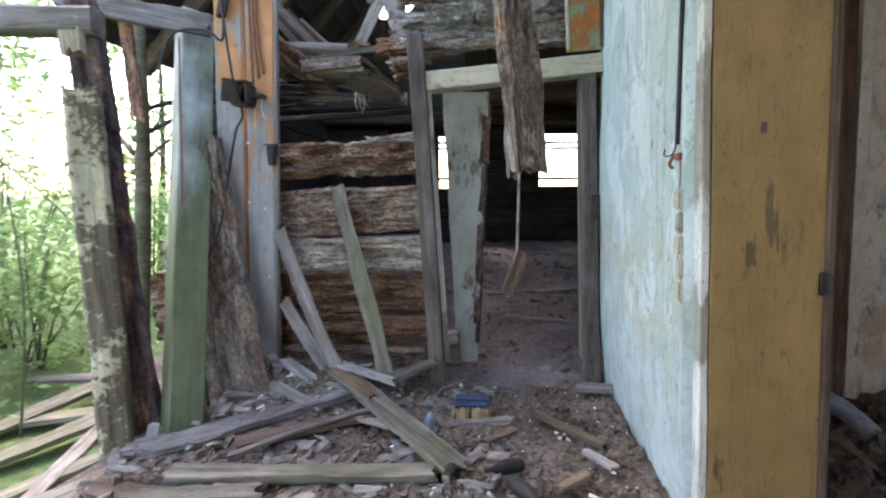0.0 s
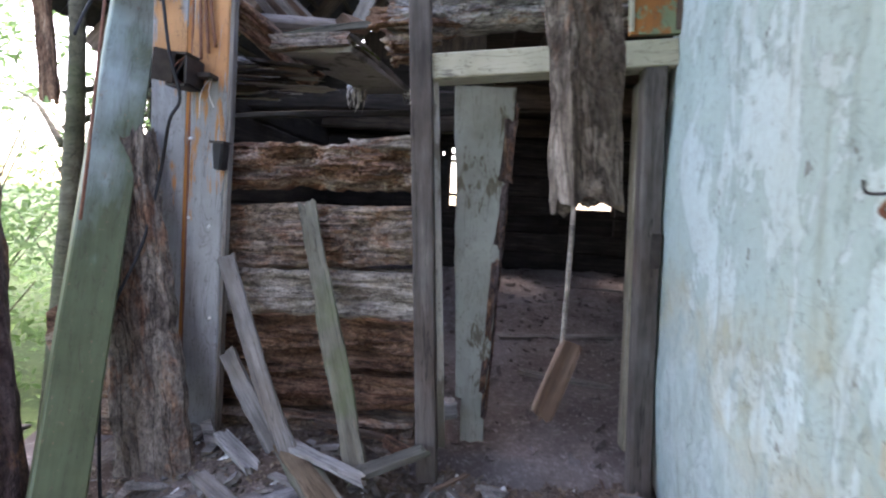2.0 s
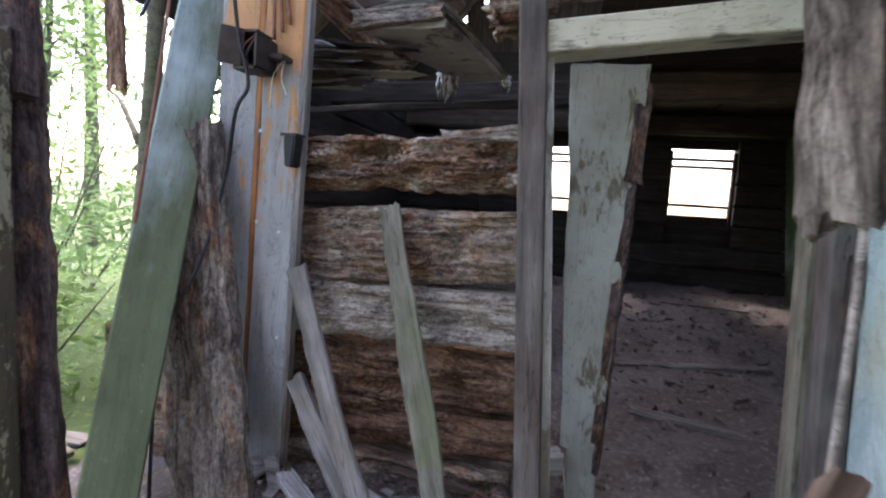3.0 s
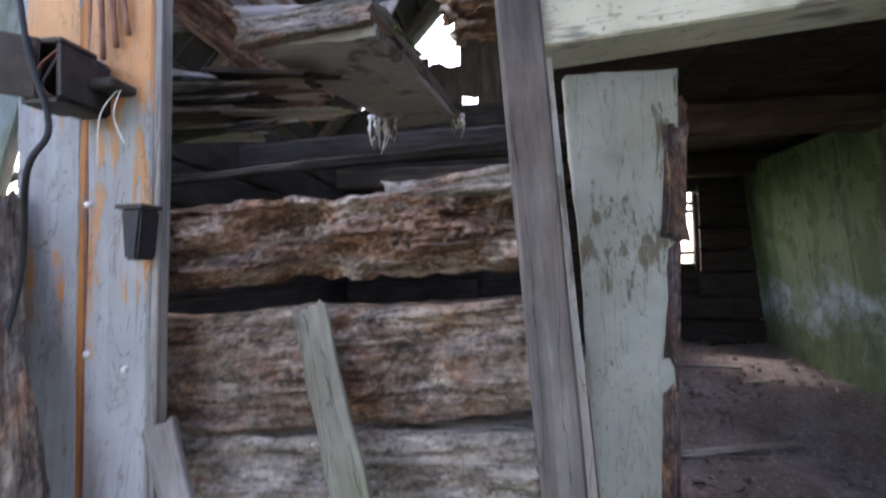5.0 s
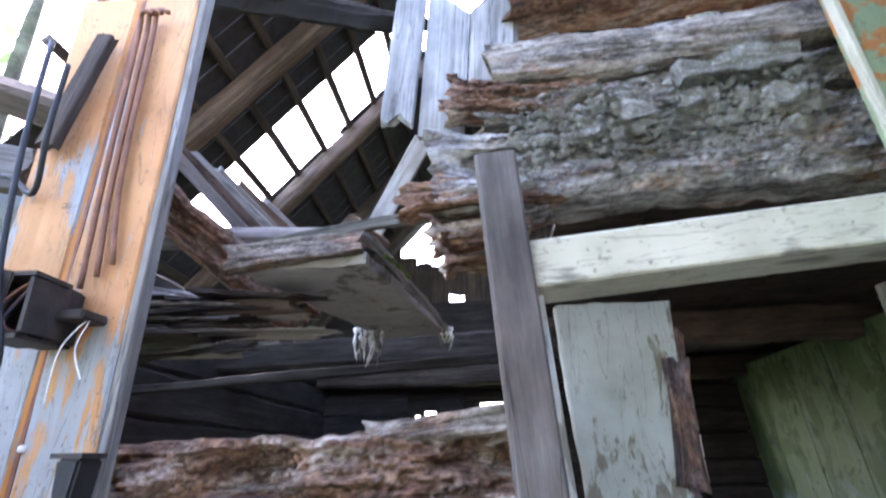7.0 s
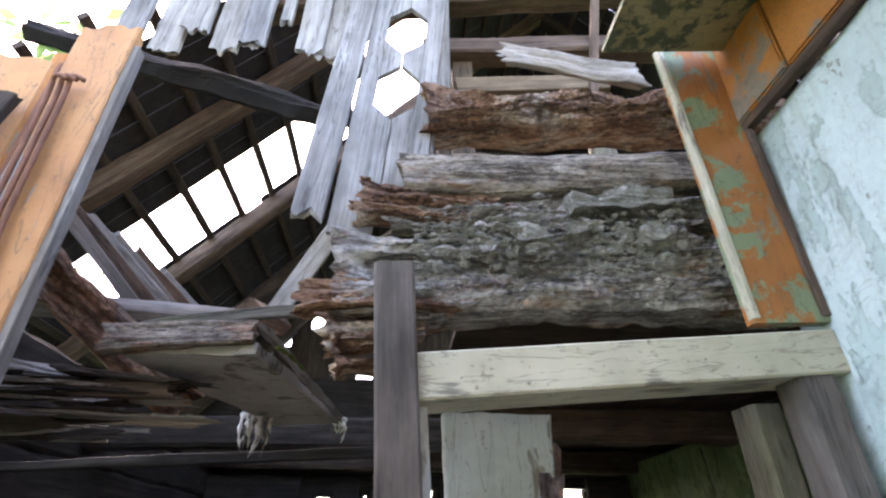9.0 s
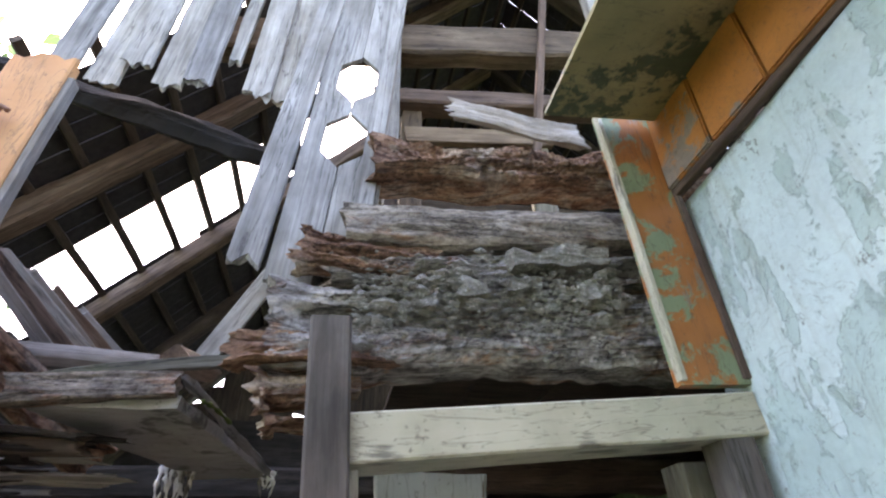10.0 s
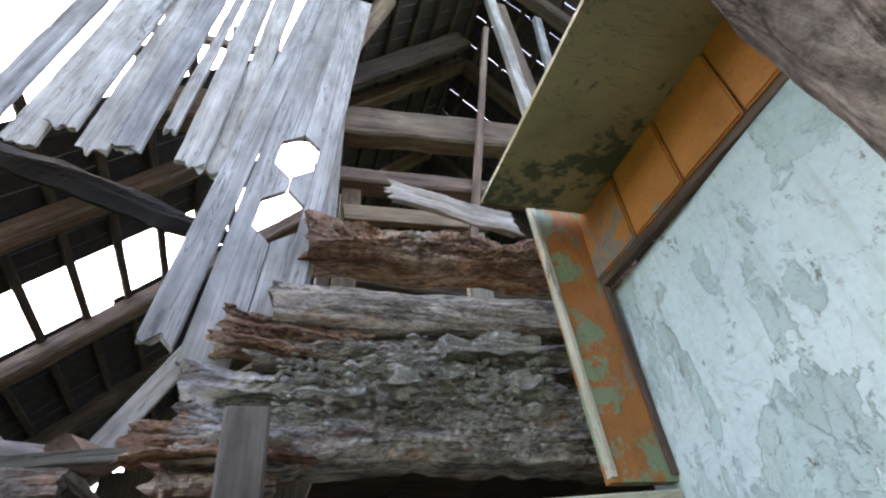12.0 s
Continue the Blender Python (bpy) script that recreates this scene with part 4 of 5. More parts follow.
for y, x0, z0, x1, z1, w, mat in ((4.1, -0.9, 3.90, 2.9, 4.65, 0.235, BEAM_WOOD), (4.1, -0.1, 3.61, 3.2, 4.06, 0.10, BROWN_WOOD), (6.0, -0.7, 4.5, 3.0, 4.53, 0.15, DARK_WOOD)):
    timber("collar_beam", (x0, y, z0), (x1, y, z1), 0.12, w, mat, label="brown cross beam of the attic", category="beam", kind="structure", rough=0.006)
timber("stud", (-0.01, 3.95, 2.6), (-0.025, 3.95, 4.4), 0.05, 0.055, PALE_WOOD, label="thin pale upright under the cross beam", category="upright", rough=0.003)
timber("stud", (0.092, 4.13, 2.5), (0.092, 4.13, 3.66), 0.05, 0.10, BEAM_WOOD, label="straw-coloured upright behind the logs", category="upright", rough=0.003)
timber("stud", (0.73, 4.13, 2.5), (0.73, 4.13, 3.45), 0.05, 0.115, LICHEN_WOOD, label="pale upright behind the logs", category="upright", rough=0.003)
timber("cross_batten", (0.06, 4.1, 3.40), (0.80, 4.1, 3.50), 0.04, 0.10, BEAM_WOOD, label="straw-coloured batten between the uprights", category="batten", rough=0.003)
timber("thin_pole", (0.64, 3.99, 3.1), (1.00, 4.0, 5.55), 0.035, 0.04, BROWN_WOOD, label="thin rust-brown pole in the attic", category="pole", rough=0.002)
timber("strut", (1.215, 4.0, 3.9), (1.10, 4.0, 6.1), 0.06, 0.085, PALE_WOOD, label="pale upright edge board of the attic strut", category="strut", rough=0.004)
timber("strut", (1.30, 4.05, 3.9), (1.20, 4.05, 6.15), 0.07, 0.13, BEAM_WOOD, label="straw-brown strut of the attic", category="strut", rough=0.004)
timber("strut", (1.44, 4.0, 4.6), (1.52, 4.0, 6.0), 0.05, 0.07, PALE_WOOD, label="slim pale strut of the attic", category="strut", rough=0.004)
timber("ridge_pole", (-0.02, 3.95, 4.62), (0.22, 3.98, 5.5), 0.14, 0.13, BEAM_WOOD, label="round straw-brown pole end in the attic", category="pole", rough=0.006, round_=0.45)
timber("brace", (-0.1, 4.5, 5.02), (1.05, 4.5, 6.32), 0.07, 0.20, DARK_WOOD, label="brown slanting brace in the attic", category="brace", rough=0.006)
timber("charred_pole", (-1.72, 3.92, 3.37), (-0.4, 3.92, 2.98), 0.085, 0.105, POLE_SHADE, label="dark pole across the open gable, shade of its underside in the colour", category="pole", rough=0.02, jag=0.03, round_=0.4, nx=80, ny=8, rot=0.03)

# ---- gable boards ----
# Glare over these weathered boards is part of their pale wood tone.
GABLE = base("gable_boards", (-0.7, 3.75, 3.2), "pale vertical gable boards with rotted lower ends, glare put into their tone", "boards", kind="structure")
GX = [-1.22, -1.09, -0.985, -0.875, -0.765, -0.665, -0.545, -0.44]
GZ = [3.20, 3.14, 3.24, 3.17, 3.18, 3.36, 3.16, 3.16]
for k, (x, z) in enumerate(zip(GX, GZ)):
    top = roof_z(x) + 0.9
    timber("gable_board", (x, 3.75 + 0.03 * (k % 2), z), (x + 0.04 + 0.01 * (k % 3), 3.80 + 0.02 * (k % 2), top), 0.022, 0.105 if k != 5 else 0.05, PALE_WOOD, parent=GABLE, rough=0.006, jag=0.035, nx=60, ny=12, wane=0.08)
timber("batten_behind", (-1.1, 3.9, 4.25), (-0.1, 3.9, 4.3), 0.03, 0.06, GREY_WOOD, parent=GABLE)


def cut_board(name, p0, p1, width, holes, edge, parent):
    """A board with half hexagons cut into one edge, extruded from its outline."""
    length = (Vector(p1) - Vector(p0)).length
    w = width / 2
    cuts = sorted(holes)
    bottom = [(0.0, -w), (length, -w)]
    topedge = [(length, w)]
    for c in reversed(cuts):
        topedge += [(c + 0.14, w), (c + 0.07, w - 0.075), (c - 0.07, w - 0.075), (c - 0.14, w)]
    topedge.append((0.0, w))
    pts = bottom + topedge
    if edge < 0:
        pts = [(x, -z) for x, z in pts][::-1]
    bm = bmesh.new()
    front = [bm.verts.new((x, -0.011, z)) for x, z in pts]
    f = bm.faces.new(front)
    out = bmesh.ops.extrude_face_region(bm, geom=[f])
    for v in out["geom"]:
        if isinstance(v, bmesh.types.BMVert):
            v.co.y += 0.022
    bmesh.ops.triangulate(bm, faces=[g for g in bm.faces if len(g.verts) > 4])
    bmesh.ops.recalc_face_normals(bm, faces=bm.faces[:])
    return part(name, bm, PALE_WOOD, parent, "", along(p0, p1))


timber("gable_board", (-0.455, 3.735, 2.42), (-0.24, 3.76, 4.75), 0.024, 0.10, PALE_WOOD, parent=GABLE, rough=0.002, jag=0.05, ny=6)
cut_board("carved_board", (-0.322, 3.75, 2.36), (-0.135, 3.775, 4.85), 0.140, [0.625, 0.975], -1, GABLE)
cut_board("carved_board", (-0.174, 3.752, 2.40), (0.008, 3.777, 4.9), 0.140, [0.585, 0.935], 1, GABLE)
timber("gable_board", (-0.10, 3.765, 2.5), (0.04, 3.79, 4.9), 0.022, 0.05, GREY_WOOD, parent=GABLE, rough=0.002, jag=0.05)

# ---- porch posts ----
BOARD = base("orange_board", (-1.3, 3.6, -0.1), "tall grey boards with flaking orange paint beside the hole", "board")
timber("left_board", (-1.425, 3.61, -0.12), (-1.365, 3.61, 2.85), 0.05, 0.17, ORANGE_GREY, face=(0.1, -1, 0), parent=BOARD, rough=0.004, ny=8, nx=90, jag=0.03)
timber("groove_board", (-1.335, 3.617, -0.12), (-1.275, 3.617, 2.9), 0.04, 0.05, ORANGE_PAINT, parent=BOARD, rough=0.004, label="orange painted edge strip")
timber("seam", (-1.318, 3.598, -0.1), (-1.258, 3.598, 2.85), 0.012, 0.012, RUST, parent=BOARD, rough=0.003, label="rust-red bead in the seam")
timber("right_board", (-1.225, 3.61, -0.12), (-1.155, 3.61, 3.02), 0.05, 0.18, ORANGE_GREY, parent=BOARD, rough=0.004, ny=8, nx=90, jag=0.04)
timber("edge_board", (-1.128, 3.615, -0.08), (-1.055, 3.615, 2.95), 0.045, 0.02, GREY_WOOD, label="narrow grey board edge beside the orange board", category="board", rough=0.003)
for k, x in enumerate((-1.215, -1.19, -1.168)):
    me = tube_mesh("rusty_conduit", curve_pts([(x + 0.012 * k, 3.568, 1.87 + 0.03 * k), (x - 0.004, 3.562, 2.2), (x - 0.006, 3.56, 2.66), (x + 0.006, 3.54, 2.74), (x + 0.045, 3.54, 2.73)], 5), 0.0075, RUST)
    put("rusty_conduit", me, label="rusty brown conduit pipe running up the board", category="pipe", group="conduits")
# Dark piece drawn for a board edge and the black shadow beside it.
timber("charred_patch_board", (-1.40, 3.55, 2.28), (-1.31, 3.55, 2.66), 0.03, 0.05, DARK_WOOD, label="short dark strip standing for a board edge and its shadow on the orange board", category="board", rough=0.006, jag=0.02)
timber("eaves_log", (-2.5, 3.55, 2.86), (-1.30, 3.72, 2.42), 0.11, 0.12, DARK_WOOD, label="dark round log of the fallen eaves", category="log", rough=0.012, round_=0.45)
timber("eaves_board", (-2.4, 3.45, 2.40), (-1.50, 3.62, 2.24), 0.04, 0.14, GREY_WOOD, label="grey board of the fallen eaves", category="board", rough=0.008, jag=0.04)
timber("green_column", (-1.40, 2.85, -0.22), (-1.725, 3.86, 2.36), 0.245, 0.245, GREEN_COLUMN, label="leaning round column with pale blue-green paint", category="column", rough=0.004, round_=0.48, ny=7, nx=60, taper=1.15)
timber("rotten_slab", (-1.26, 3.29, -0.12), (-1.555, 3.50, 1.47), 0.11, 0.37, SLAB_ROT, label="rotten brown slab of wood standing on end", category="slab", rough=0.03, jag=0.13, nx=120, ny=16, taper=0.84, round_=0.3, rot=0.03)
for k, (z, x) in enumerate(((0.55, -1.62), (0.32, -1.6))):
    timber("log_end", (x - 0.25, 3.5, z), (x + 0.2, 3.55, z), 0.2, 0.22, ROT, label="rotten log end behind the column", category="log", rough=0.01, rot=0.05, jag=0.03, nx=30, ny=7)
timber("porch_post", (-1.70, 2.78, -0.32), (-1.815, 2.84, 1.70), 0.15, 0.165, LICHEN_POST, face=(0.5, -1, 0), label="square porch post spotted with lichen", category="post", rough=0.012, ny=12, nx=110, jag=0.04, rot=0.012, wane=0.06)
LEAN = base("leaning_timber", (-1.62, 2.92, -0.3), "dark brown split timber leaning beside the post", "timber")
timber("core", (-1.62, 2.93, -0.3), (-1.93, 3.01, 2.35), 0.10, 0.16, PURPLE_ROT, face=(0.5, -1, 0), parent=LEAN, rough=0.016, ny=12, nx=110, jag=0.05, rot=0.03)
timber("split_strip", (-1.665, 2.86, -0.28), (-1.93, 2.93, 1.6), 0.03, 0.045, GREY_ROT, face=(0.5, -1, 0), parent=LEAN, rough=0.008, ny=6, nx=60, jag=0.05, rot=0.01, label="grey split-off strip")
timber("porch_beam", (-3.4, 2.62, 2.04), (-1.62, 2.72, 1.99), 0.12, 0.13, GREY_WOOD, label="grey porch beam with a square post stub", category="beam", rough=0.005)
timber("post_stub", (-1.72, 2.72, 1.84), (-1.73, 2.72, 2.0), 0.13, 0.13, LICHEN_WOOD, label="upper stub of a porch post", category="post", rough=0.006, jag=0.05)
timber("upper_timber", (-1.75, 2.95, 1.5), (-1.98, 3.05, 2.7), 0.08, 0.10, PURPLE_ROT, label="dark timber slanting up from the post", category="timber", rough=0.012, nx=60, ny=8, rot=0.02)

# electric box on the board
BOX = base("switch_box", (-1.275, 3.5, 1.8), "broken black electric box hanging open on the board", "switch box")
bm = bmesh.new()
slab(bm, (-1.295, 3.50, 1.72), (-1.205, 3.588, 1.86))
bmesh.ops.bevel(bm, geom=bm.edges[:], offset=0.008, segments=2, affect="EDGES")
part("body", bm, BLACK, BOX)
bm = bmesh.new()
for x0, x1, z0, z1 in ((-1.3, -1.29, 1.715, 1.865), (-1.21, -1.2, 1.73, 1.85), (-1.3, -1.2, 1.855, 1.865), (-1.29, -1.21, 1.715, 1.725)):
    slab(bm, (x0, 3.42, z0), (x1, 3.53, z1))
part("rim", bm, IRON, BOX)
bm = bmesh.new()
slab(bm, (-0.045, -0.005, -0.07), (0.045, 0.005, 0.07))
bmesh.ops.bevel(bm, geom=bm.edges[:], offset=0.004, segments=2, affect="EDGES")
part("lid", bm, IRON, BOX, "open grey lid", pose(-1.3, 3.405, 1.8, 8, 6, 25))
for k in range(6):
    put("wire", tube_mesh("wire", curve_pts([(-1.275 + 0.012 * k, 3.455, 1.73), (-1.265 + 0.006 * k, 3.42, 1.78 - 0.01 * k), (-1.24 - 0.01 * (k % 3), 3.435, 1.83 - 0.012 * k), (-1.215, 3.445, 1.85)], 5), 0.0035, BLACK if k % 2 else RUST, 5), BOX)
block("clamp", (-1.2, 3.50, 1.775), (-1.135, 3.588, 1.798), IRON, BOX)
B2 = base("small_box", (-1.105, 3.55, 1.42), "small black socket box fixed to the board edge", "switch box")
bm = bmesh.new()
slab(bm, (-1.125, 3.51, 1.35), (-1.07, 3.585, 1.475))
for v in bm.verts:
    if v.co.z < 1.42:
        v.co.x = -1.105 + (v.co.x + 1.105) * 0.6
bmesh.ops.bevel(bm, geom=bm.edges[:], offset=0.006, segments=2, affect="EDGES")
part("body", bm, BLACK, B2)
bm = bmesh.new()
slab(bm, (-1.135, 3.505, 1.475), (-1.065, 3.585, 1.485))
part("cover", bm, IRON, B2)
for x, z in ((-1.275, 1.115), (-1.17, 1.075), (-1.27, 1.5), (-1.16, 0.62)):
    lathe_knob = tube_mesh("nail_head", [(x, 3.59, z), (x, 3.577, z - 0.002)], 0.008, WHITE_BIT, 8)
    put("nail_head", lathe_knob, label="pale bolt head in the board", category="bolt", group="bolts")
CABLE = tube_mesh("black_cable", curve_pts([(-1.345, 3.42, 2.53), (-1.31, 3.4, 2.18), (-1.27, 3.4, 1.86), (-1.23, 3.42, 1.66), (-1.267, 3.4, 1.55), (-1.355, 3.47, 1.3), (-1.375, 3.37, 0.98), (-1.435, 3.22, 0.63), (-1.425, 3.17, 0.23), (-1.36, 3.09, -0.08)], 6), 0.0075, BLACK)
put("black_cable", CABLE, label="black cable hanging down in front of the board", category="cable")
put("cable_loop", tube_mesh("cable_loop", curve_pts([(-1.80, 3.5, 1.95), (-1.78, 3.56, 2.1), (-1.68, 3.55, 2.2), (-1.5, 3.56, 2.2), (-1.40, 3.55, 2.14), (-1.36, 3.5, 2.3), (-1.34, 3.48, 2.5)], 6), 0.008, BLACK), label="loop of dark wire tied round the column", category="cable")
put("rusty_strap", tube_mesh("rusty_strap", curve_pts([(-1.66, 3.52, 2.15), (-1.60, 3.38, 1.7), (-1.53, 3.24, 1.35), (-1.50, 3.16, 1.1)], 6), 0.007, RUST, 6), label="thin rusty rod running down the column", category="rod")
for dx, bot in ((-0.06, 1.59), (0.012, 1.64)):
    put("white_wire", tube_mesh("white_wire", curve_pts([(-1.14, 3.54, 1.79), (-1.155 + dx * 0.5, 3.52, 1.71), (-1.14 + dx, 3.53, bot)], 6), 0.002, WHITE_BIT, 5), label="thin pale wire dangling from the board", category="wire", group="pale wires")

# ---- hanging beam and what dangles from it ----
timber("hanging_beam", (0.408, 2.36, 1.265), (0.185, 2.39, 3.6), 0.165, 0.165, BEAM_ROT, label="rotten splintered beam hanging from above", category="beam", rough=0.02, jag=0.05, nx=300, ny=18, rot=0.06, round_=0.25, taper=0.8)
STICK = base("hanging_stick", (0.37, 2.3, 0.78), "thin stick with splintered wood block hanging from the beam", "stick")
put("stick", tube_mesh("stick", curve_pts([(0.375, 2.31, 1.32), (0.372, 2.3, 1.1), (0.368, 2.3, 0.88)], 6), 0.0055, GREY_WOOD, 6), STICK)
timber("wood_block", (0.335, 2.3, 0.77), (0.392, 2.3, 0.93), 0.03, 0.055, BROWN_WOOD, parent=STICK, rough=0.006, jag=0.03)

timber("porch_purlin", (-1.9, 2.43, 2.98), (0.95, 2.43, 3.0), 0.12, 0.13, BROWN_WOOD, label="brown purlin of the porch roof", category="beam", kind="structure", rough=0.006)
timber("hanging_board", (-2.0, 3.58, 1.69), (-2.1, 3.60, 2.72), 0.03, 0.085, LOG_DARK, label="dark rotten board hanging from the fallen eaves", category="board", rough=0.012, jag=0.08, nx=60, ny=8, rot=0.02)
TWIG = base("twig", (-2.3, 2.9, 0.9), "thin dark twig with a few leaves reaching past the post", "twig")
put("stem", tube_mesh("stem", curve_pts([(-2.6, 3.0, 1.45), (-2.25, 2.9, 1.28), (-1.95, 2.85, 1.05)], 6), lambda u: 0.008 * (1 - 0.6 * u), BARK, 6), TWIG)
put("stem", tube_mesh("stem", curve_pts([(-2.55, 3.1, -0.3), (-2.42, 3.05, 0.4), (-2.38, 3.0, 0.9), (-2.45, 3.0, 1.5)], 6), lambda u: 0.009 * (1 - 0.6 * u), BARK, 6), TWIG)
put("leaves", mesh_from("leaves", *leaves(90, (-2.45, 3.0, 1.0), (0.3, 0.2, 0.5), 0.035, 5), LEAF), TWIG)

# cable on the plaster
put("wall_channel", tube_mesh("wall_channel", curve_pts([(0.893, 2.055, 1.335), (0.89, 2.055, 1.735), (0.89, 2.065, 2.635)], 5), 0.008, BLACK), label="black cable channel on the plaster wall", category="cable")
NODE = base("wall_cable_end", (0.892, 2.055, 1.295), "torn cable end with bent wires on the plaster wall", "cable")
put("wire", tube_mesh("wire", curve_pts([(0.892, 2.055, 1.355), (0.884, 2.065, 1.305), (0.877, 2.125, 1.3), (0.887, 2.155, 1.325)], 6), 0.003, BLACK, 6), NODE)
put("wire", tube_mesh("wire", curve_pts([(0.887, 2.065, 1.3), (0.884, 2.095, 1.27), (0.892, 2.085, 1.255)], 6), 0.006, RUST, 6), NODE)
put("wire", tube_mesh("wire", curve_pts([(0.894, 2.035, 1.305), (0.896, 2.025, 1.235), (0.907, 2.055, 1.135), (0.914, 2.065, 0.935), (0.92, 2.035, 0.795)], 6), 0.0022, RUST, 5), NODE)
block("clip", (0.884, 2.02, 1.28), (0.902, 2.065, 1.305), RUST, NODE)
BRICKS = peeling("cream_brick", (0.50, 0.48, 0.38), (0.44, 0.42, 0.33), (0.36, 0.33, 0.26), 0.9)
for k in range(5):
    block("brick", (0.887 + 0.0035 * k, 2.002, 1.11 - 0.08 * k), (0.95, 2.06 - 0.014 * (k % 2), 1.185 - 0.08 * k), BRICKS, PLASTER, bevel=0.008)

# ---- planks leaning on the logs and lying about ----


def plank(p0, p1, width, thick, mat, label, face=(0, 0, 1), **kw):
    kw.setdefault("rough", 0.006)
    kw.setdefault("jag", 0.03)
    kw.setdefault("nx", 70)
    kw.setdefault("ny", 8)
    kw.setdefault("rot", 0.010)
    kw.setdefault("wane", 0.26)
    return timber("plank", p0, p1, thick, width, mat, face=face, label=label, category="plank", **kw)


plank((-0.33, 3.36, -0.03), (-0.705, 3.655, 1.205), 0.10, 0.03, MOSSY_WOOD, "pointed grey-green plank leaning on the rotten logs", face=(0, -1, 0.2), jag=0.05)
plank((-0.61, 3.36, -0.03), (-1.09, 3.60, 0.93), 0.085, 0.035, GREY_WOOD, "narrow weathered plank leaning on the rotten logs", face=(0, -1, 0.2), bow=0.02)
plank((-0.70, 3.42, -0.02), (-1.06, 3.57, 0.46), 0.085, 0.03, GREY_WOOD, "short grey plank leaning on the rotten logs", face=(0, -1, 0.2))
plank((-1.16, 2.34, -0.075), (0.02, 2.40, -0.07), 0.115, 0.04, MOSSY_WOOD, "long green-grey plank lying on the porch floor")
plank((-1.42, 2.53, -0.07), (-0.5, 3.26, -0.03), 0.16, 0.045, GREY_WOOD, "long splintered grey slab lying on the floor", jag=0.12, rough=0.012, rot=0.03, wane=0.5)
plank((-1.0, 2.62, -0.07), (-0.28, 3.02, -0.05), 0.12, 0.03, BROWN_WOOD, "brown broken board lying on the rubble", jag=0.08)
plank((-0.70, 3.46, 0.04), (0.12, 2.44, -0.06), 0.14, 0.035, MOSSY_WOOD, "mossy board lying across the rubble", jag=0.05)
plank((-0.70, 3.44, 0.065), (-0.36, 3.05, 0.01), 0.10, 0.03, BEAM_WOOD, "straw-yellow broken board lying on another board", jag=0.08)
plank((-0.70, 3.42, 0.09), (-0.28, 3.26, 0.03), 0.07, 0.03, PALE_WOOD, "pale slat lying at the foot of the logs", jag=0.05)
plank((-0.36, 3.30, 0.02), (-0.05, 3.44, 0.10), 0.10, 0.03, MOSSY_WOOD, "short grey-green board propped by the doorway", jag=0.04)
plank((-0.95, 2.45, -0.05), (-0.35, 2.98, -0.02), 0.03, 0.02, GREY_WOOD, "thin dark branch-like stick on the planks", bow=0.03)
plank((0.12, 2.20, -0.07), (0.30, 1.95, -0.07), 0.07, 0.02, MOSSY_WOOD, "short mossy slat on the floor")
plank((0.56, 3.02, -0.06), (0.84, 2.66, -0.06), 0.045, 0.03, BEAM_WOOD, "pale broken stick lying on the floor", jag=0.06)
plank((0.72, 2.55, -0.03), (0.82, 2.40, -0.03), 0.05, 0.02, PALE_WOOD, "short pale chip of board on the floor")
plank((-1.5, 2.3, -0.12), (-0.9, 2.12, -0.08), 0.12, 0.03, BROWN_WOOD, "brown plank half covered with rubble", jag=0.06)
plank((-1.2, 2.15, -0.08), (-0.7, 2.2, -0.06), 0.10, 0.03, MOSSY_WOOD, "mossy plank end on the floor", jag=0.06)
for k, (a, b, w) in enumerate((((-3.1, 3.85, -0.22), (-2.45, 3.88, -0.2), 0.12), ((-2.75, 2.9, -0.26), (-2.45, 3.75, -0.18), 0.16), ((-2.45, 2.5, -0.26), (-2.0, 3.3, -0.18), 0.15),
                               ((-1.85, 2.25, -0.26), (-1.95, 3.05, -0.16), 0.09), ((-2.2, 2.2, -0.28), (-1.7, 2.75, -0.2), 0.12), ((-2.9, 3.1, -0.26), (-2.1, 3.35, -0.22), 0.14), ((-2.1, 2.0, -0.26), (-1.5, 2.5, -0.16), 0.10), ((-1.7, 2.1, -0.2), (-1.2, 2.6, -0.1), 0.17))):
    plank(a, b, w, 0.035, MOSSY_WOOD if k % 3 else GREY_WOOD, "mossy grey plank thrown on the ground outside", group="planks outside", jag=0.04)
for a, b, w in (((0.35, 5.6, 0.13), (1.6, 5.9, 0.15), 0.09), ((0.8, 6.8, 0.25), (2.1, 7.2, 0.27), 0.1), ((0.5, 4.9, 0.06), (1.1, 4.7, 0.05), 0.06), ((1.1, 7.6, 0.32), (1.9, 7.4, 0.34), 0.07)):
    plank(a, b, w, 0.03, GREY_WOOD, "dusty plank lying on the room floor", group="planks in the room")

plank((0.84, 3.36, -0.02), (1.03, 3.30, -0.01), 0.10, 0.035, GREY_WOOD, "grey board scrap at the foot of the door post", jag=0.04)
plank((0.02, 3.38, -0.05), (0.16, 3.52, -0.04), 0.03, 0.02, BROWN_WOOD, "thin brown stick at the doorway", jag=0.03)
plank((-0.25, 3.60, 0.05), (-0.12, 3.52, 0.03), 0.07, 0.06, LOG_DARK, "dark crumbled lump of log at the doorway", jag=0.03, rough=0.02)
plank((-0.62, 3.6, 0.12), (-0.2, 3.62, 0.06), 0.03, 0.02, BROWN_WOOD, "thin lath lying along the lowest log", jag=0.03)
plank((-1.02, 3.45, 0.08), (-0.80, 3.30, 0.02), 0.08, 0.03, PALE_WOOD, "pale splintered board piece in the rubble", jag=0.06)
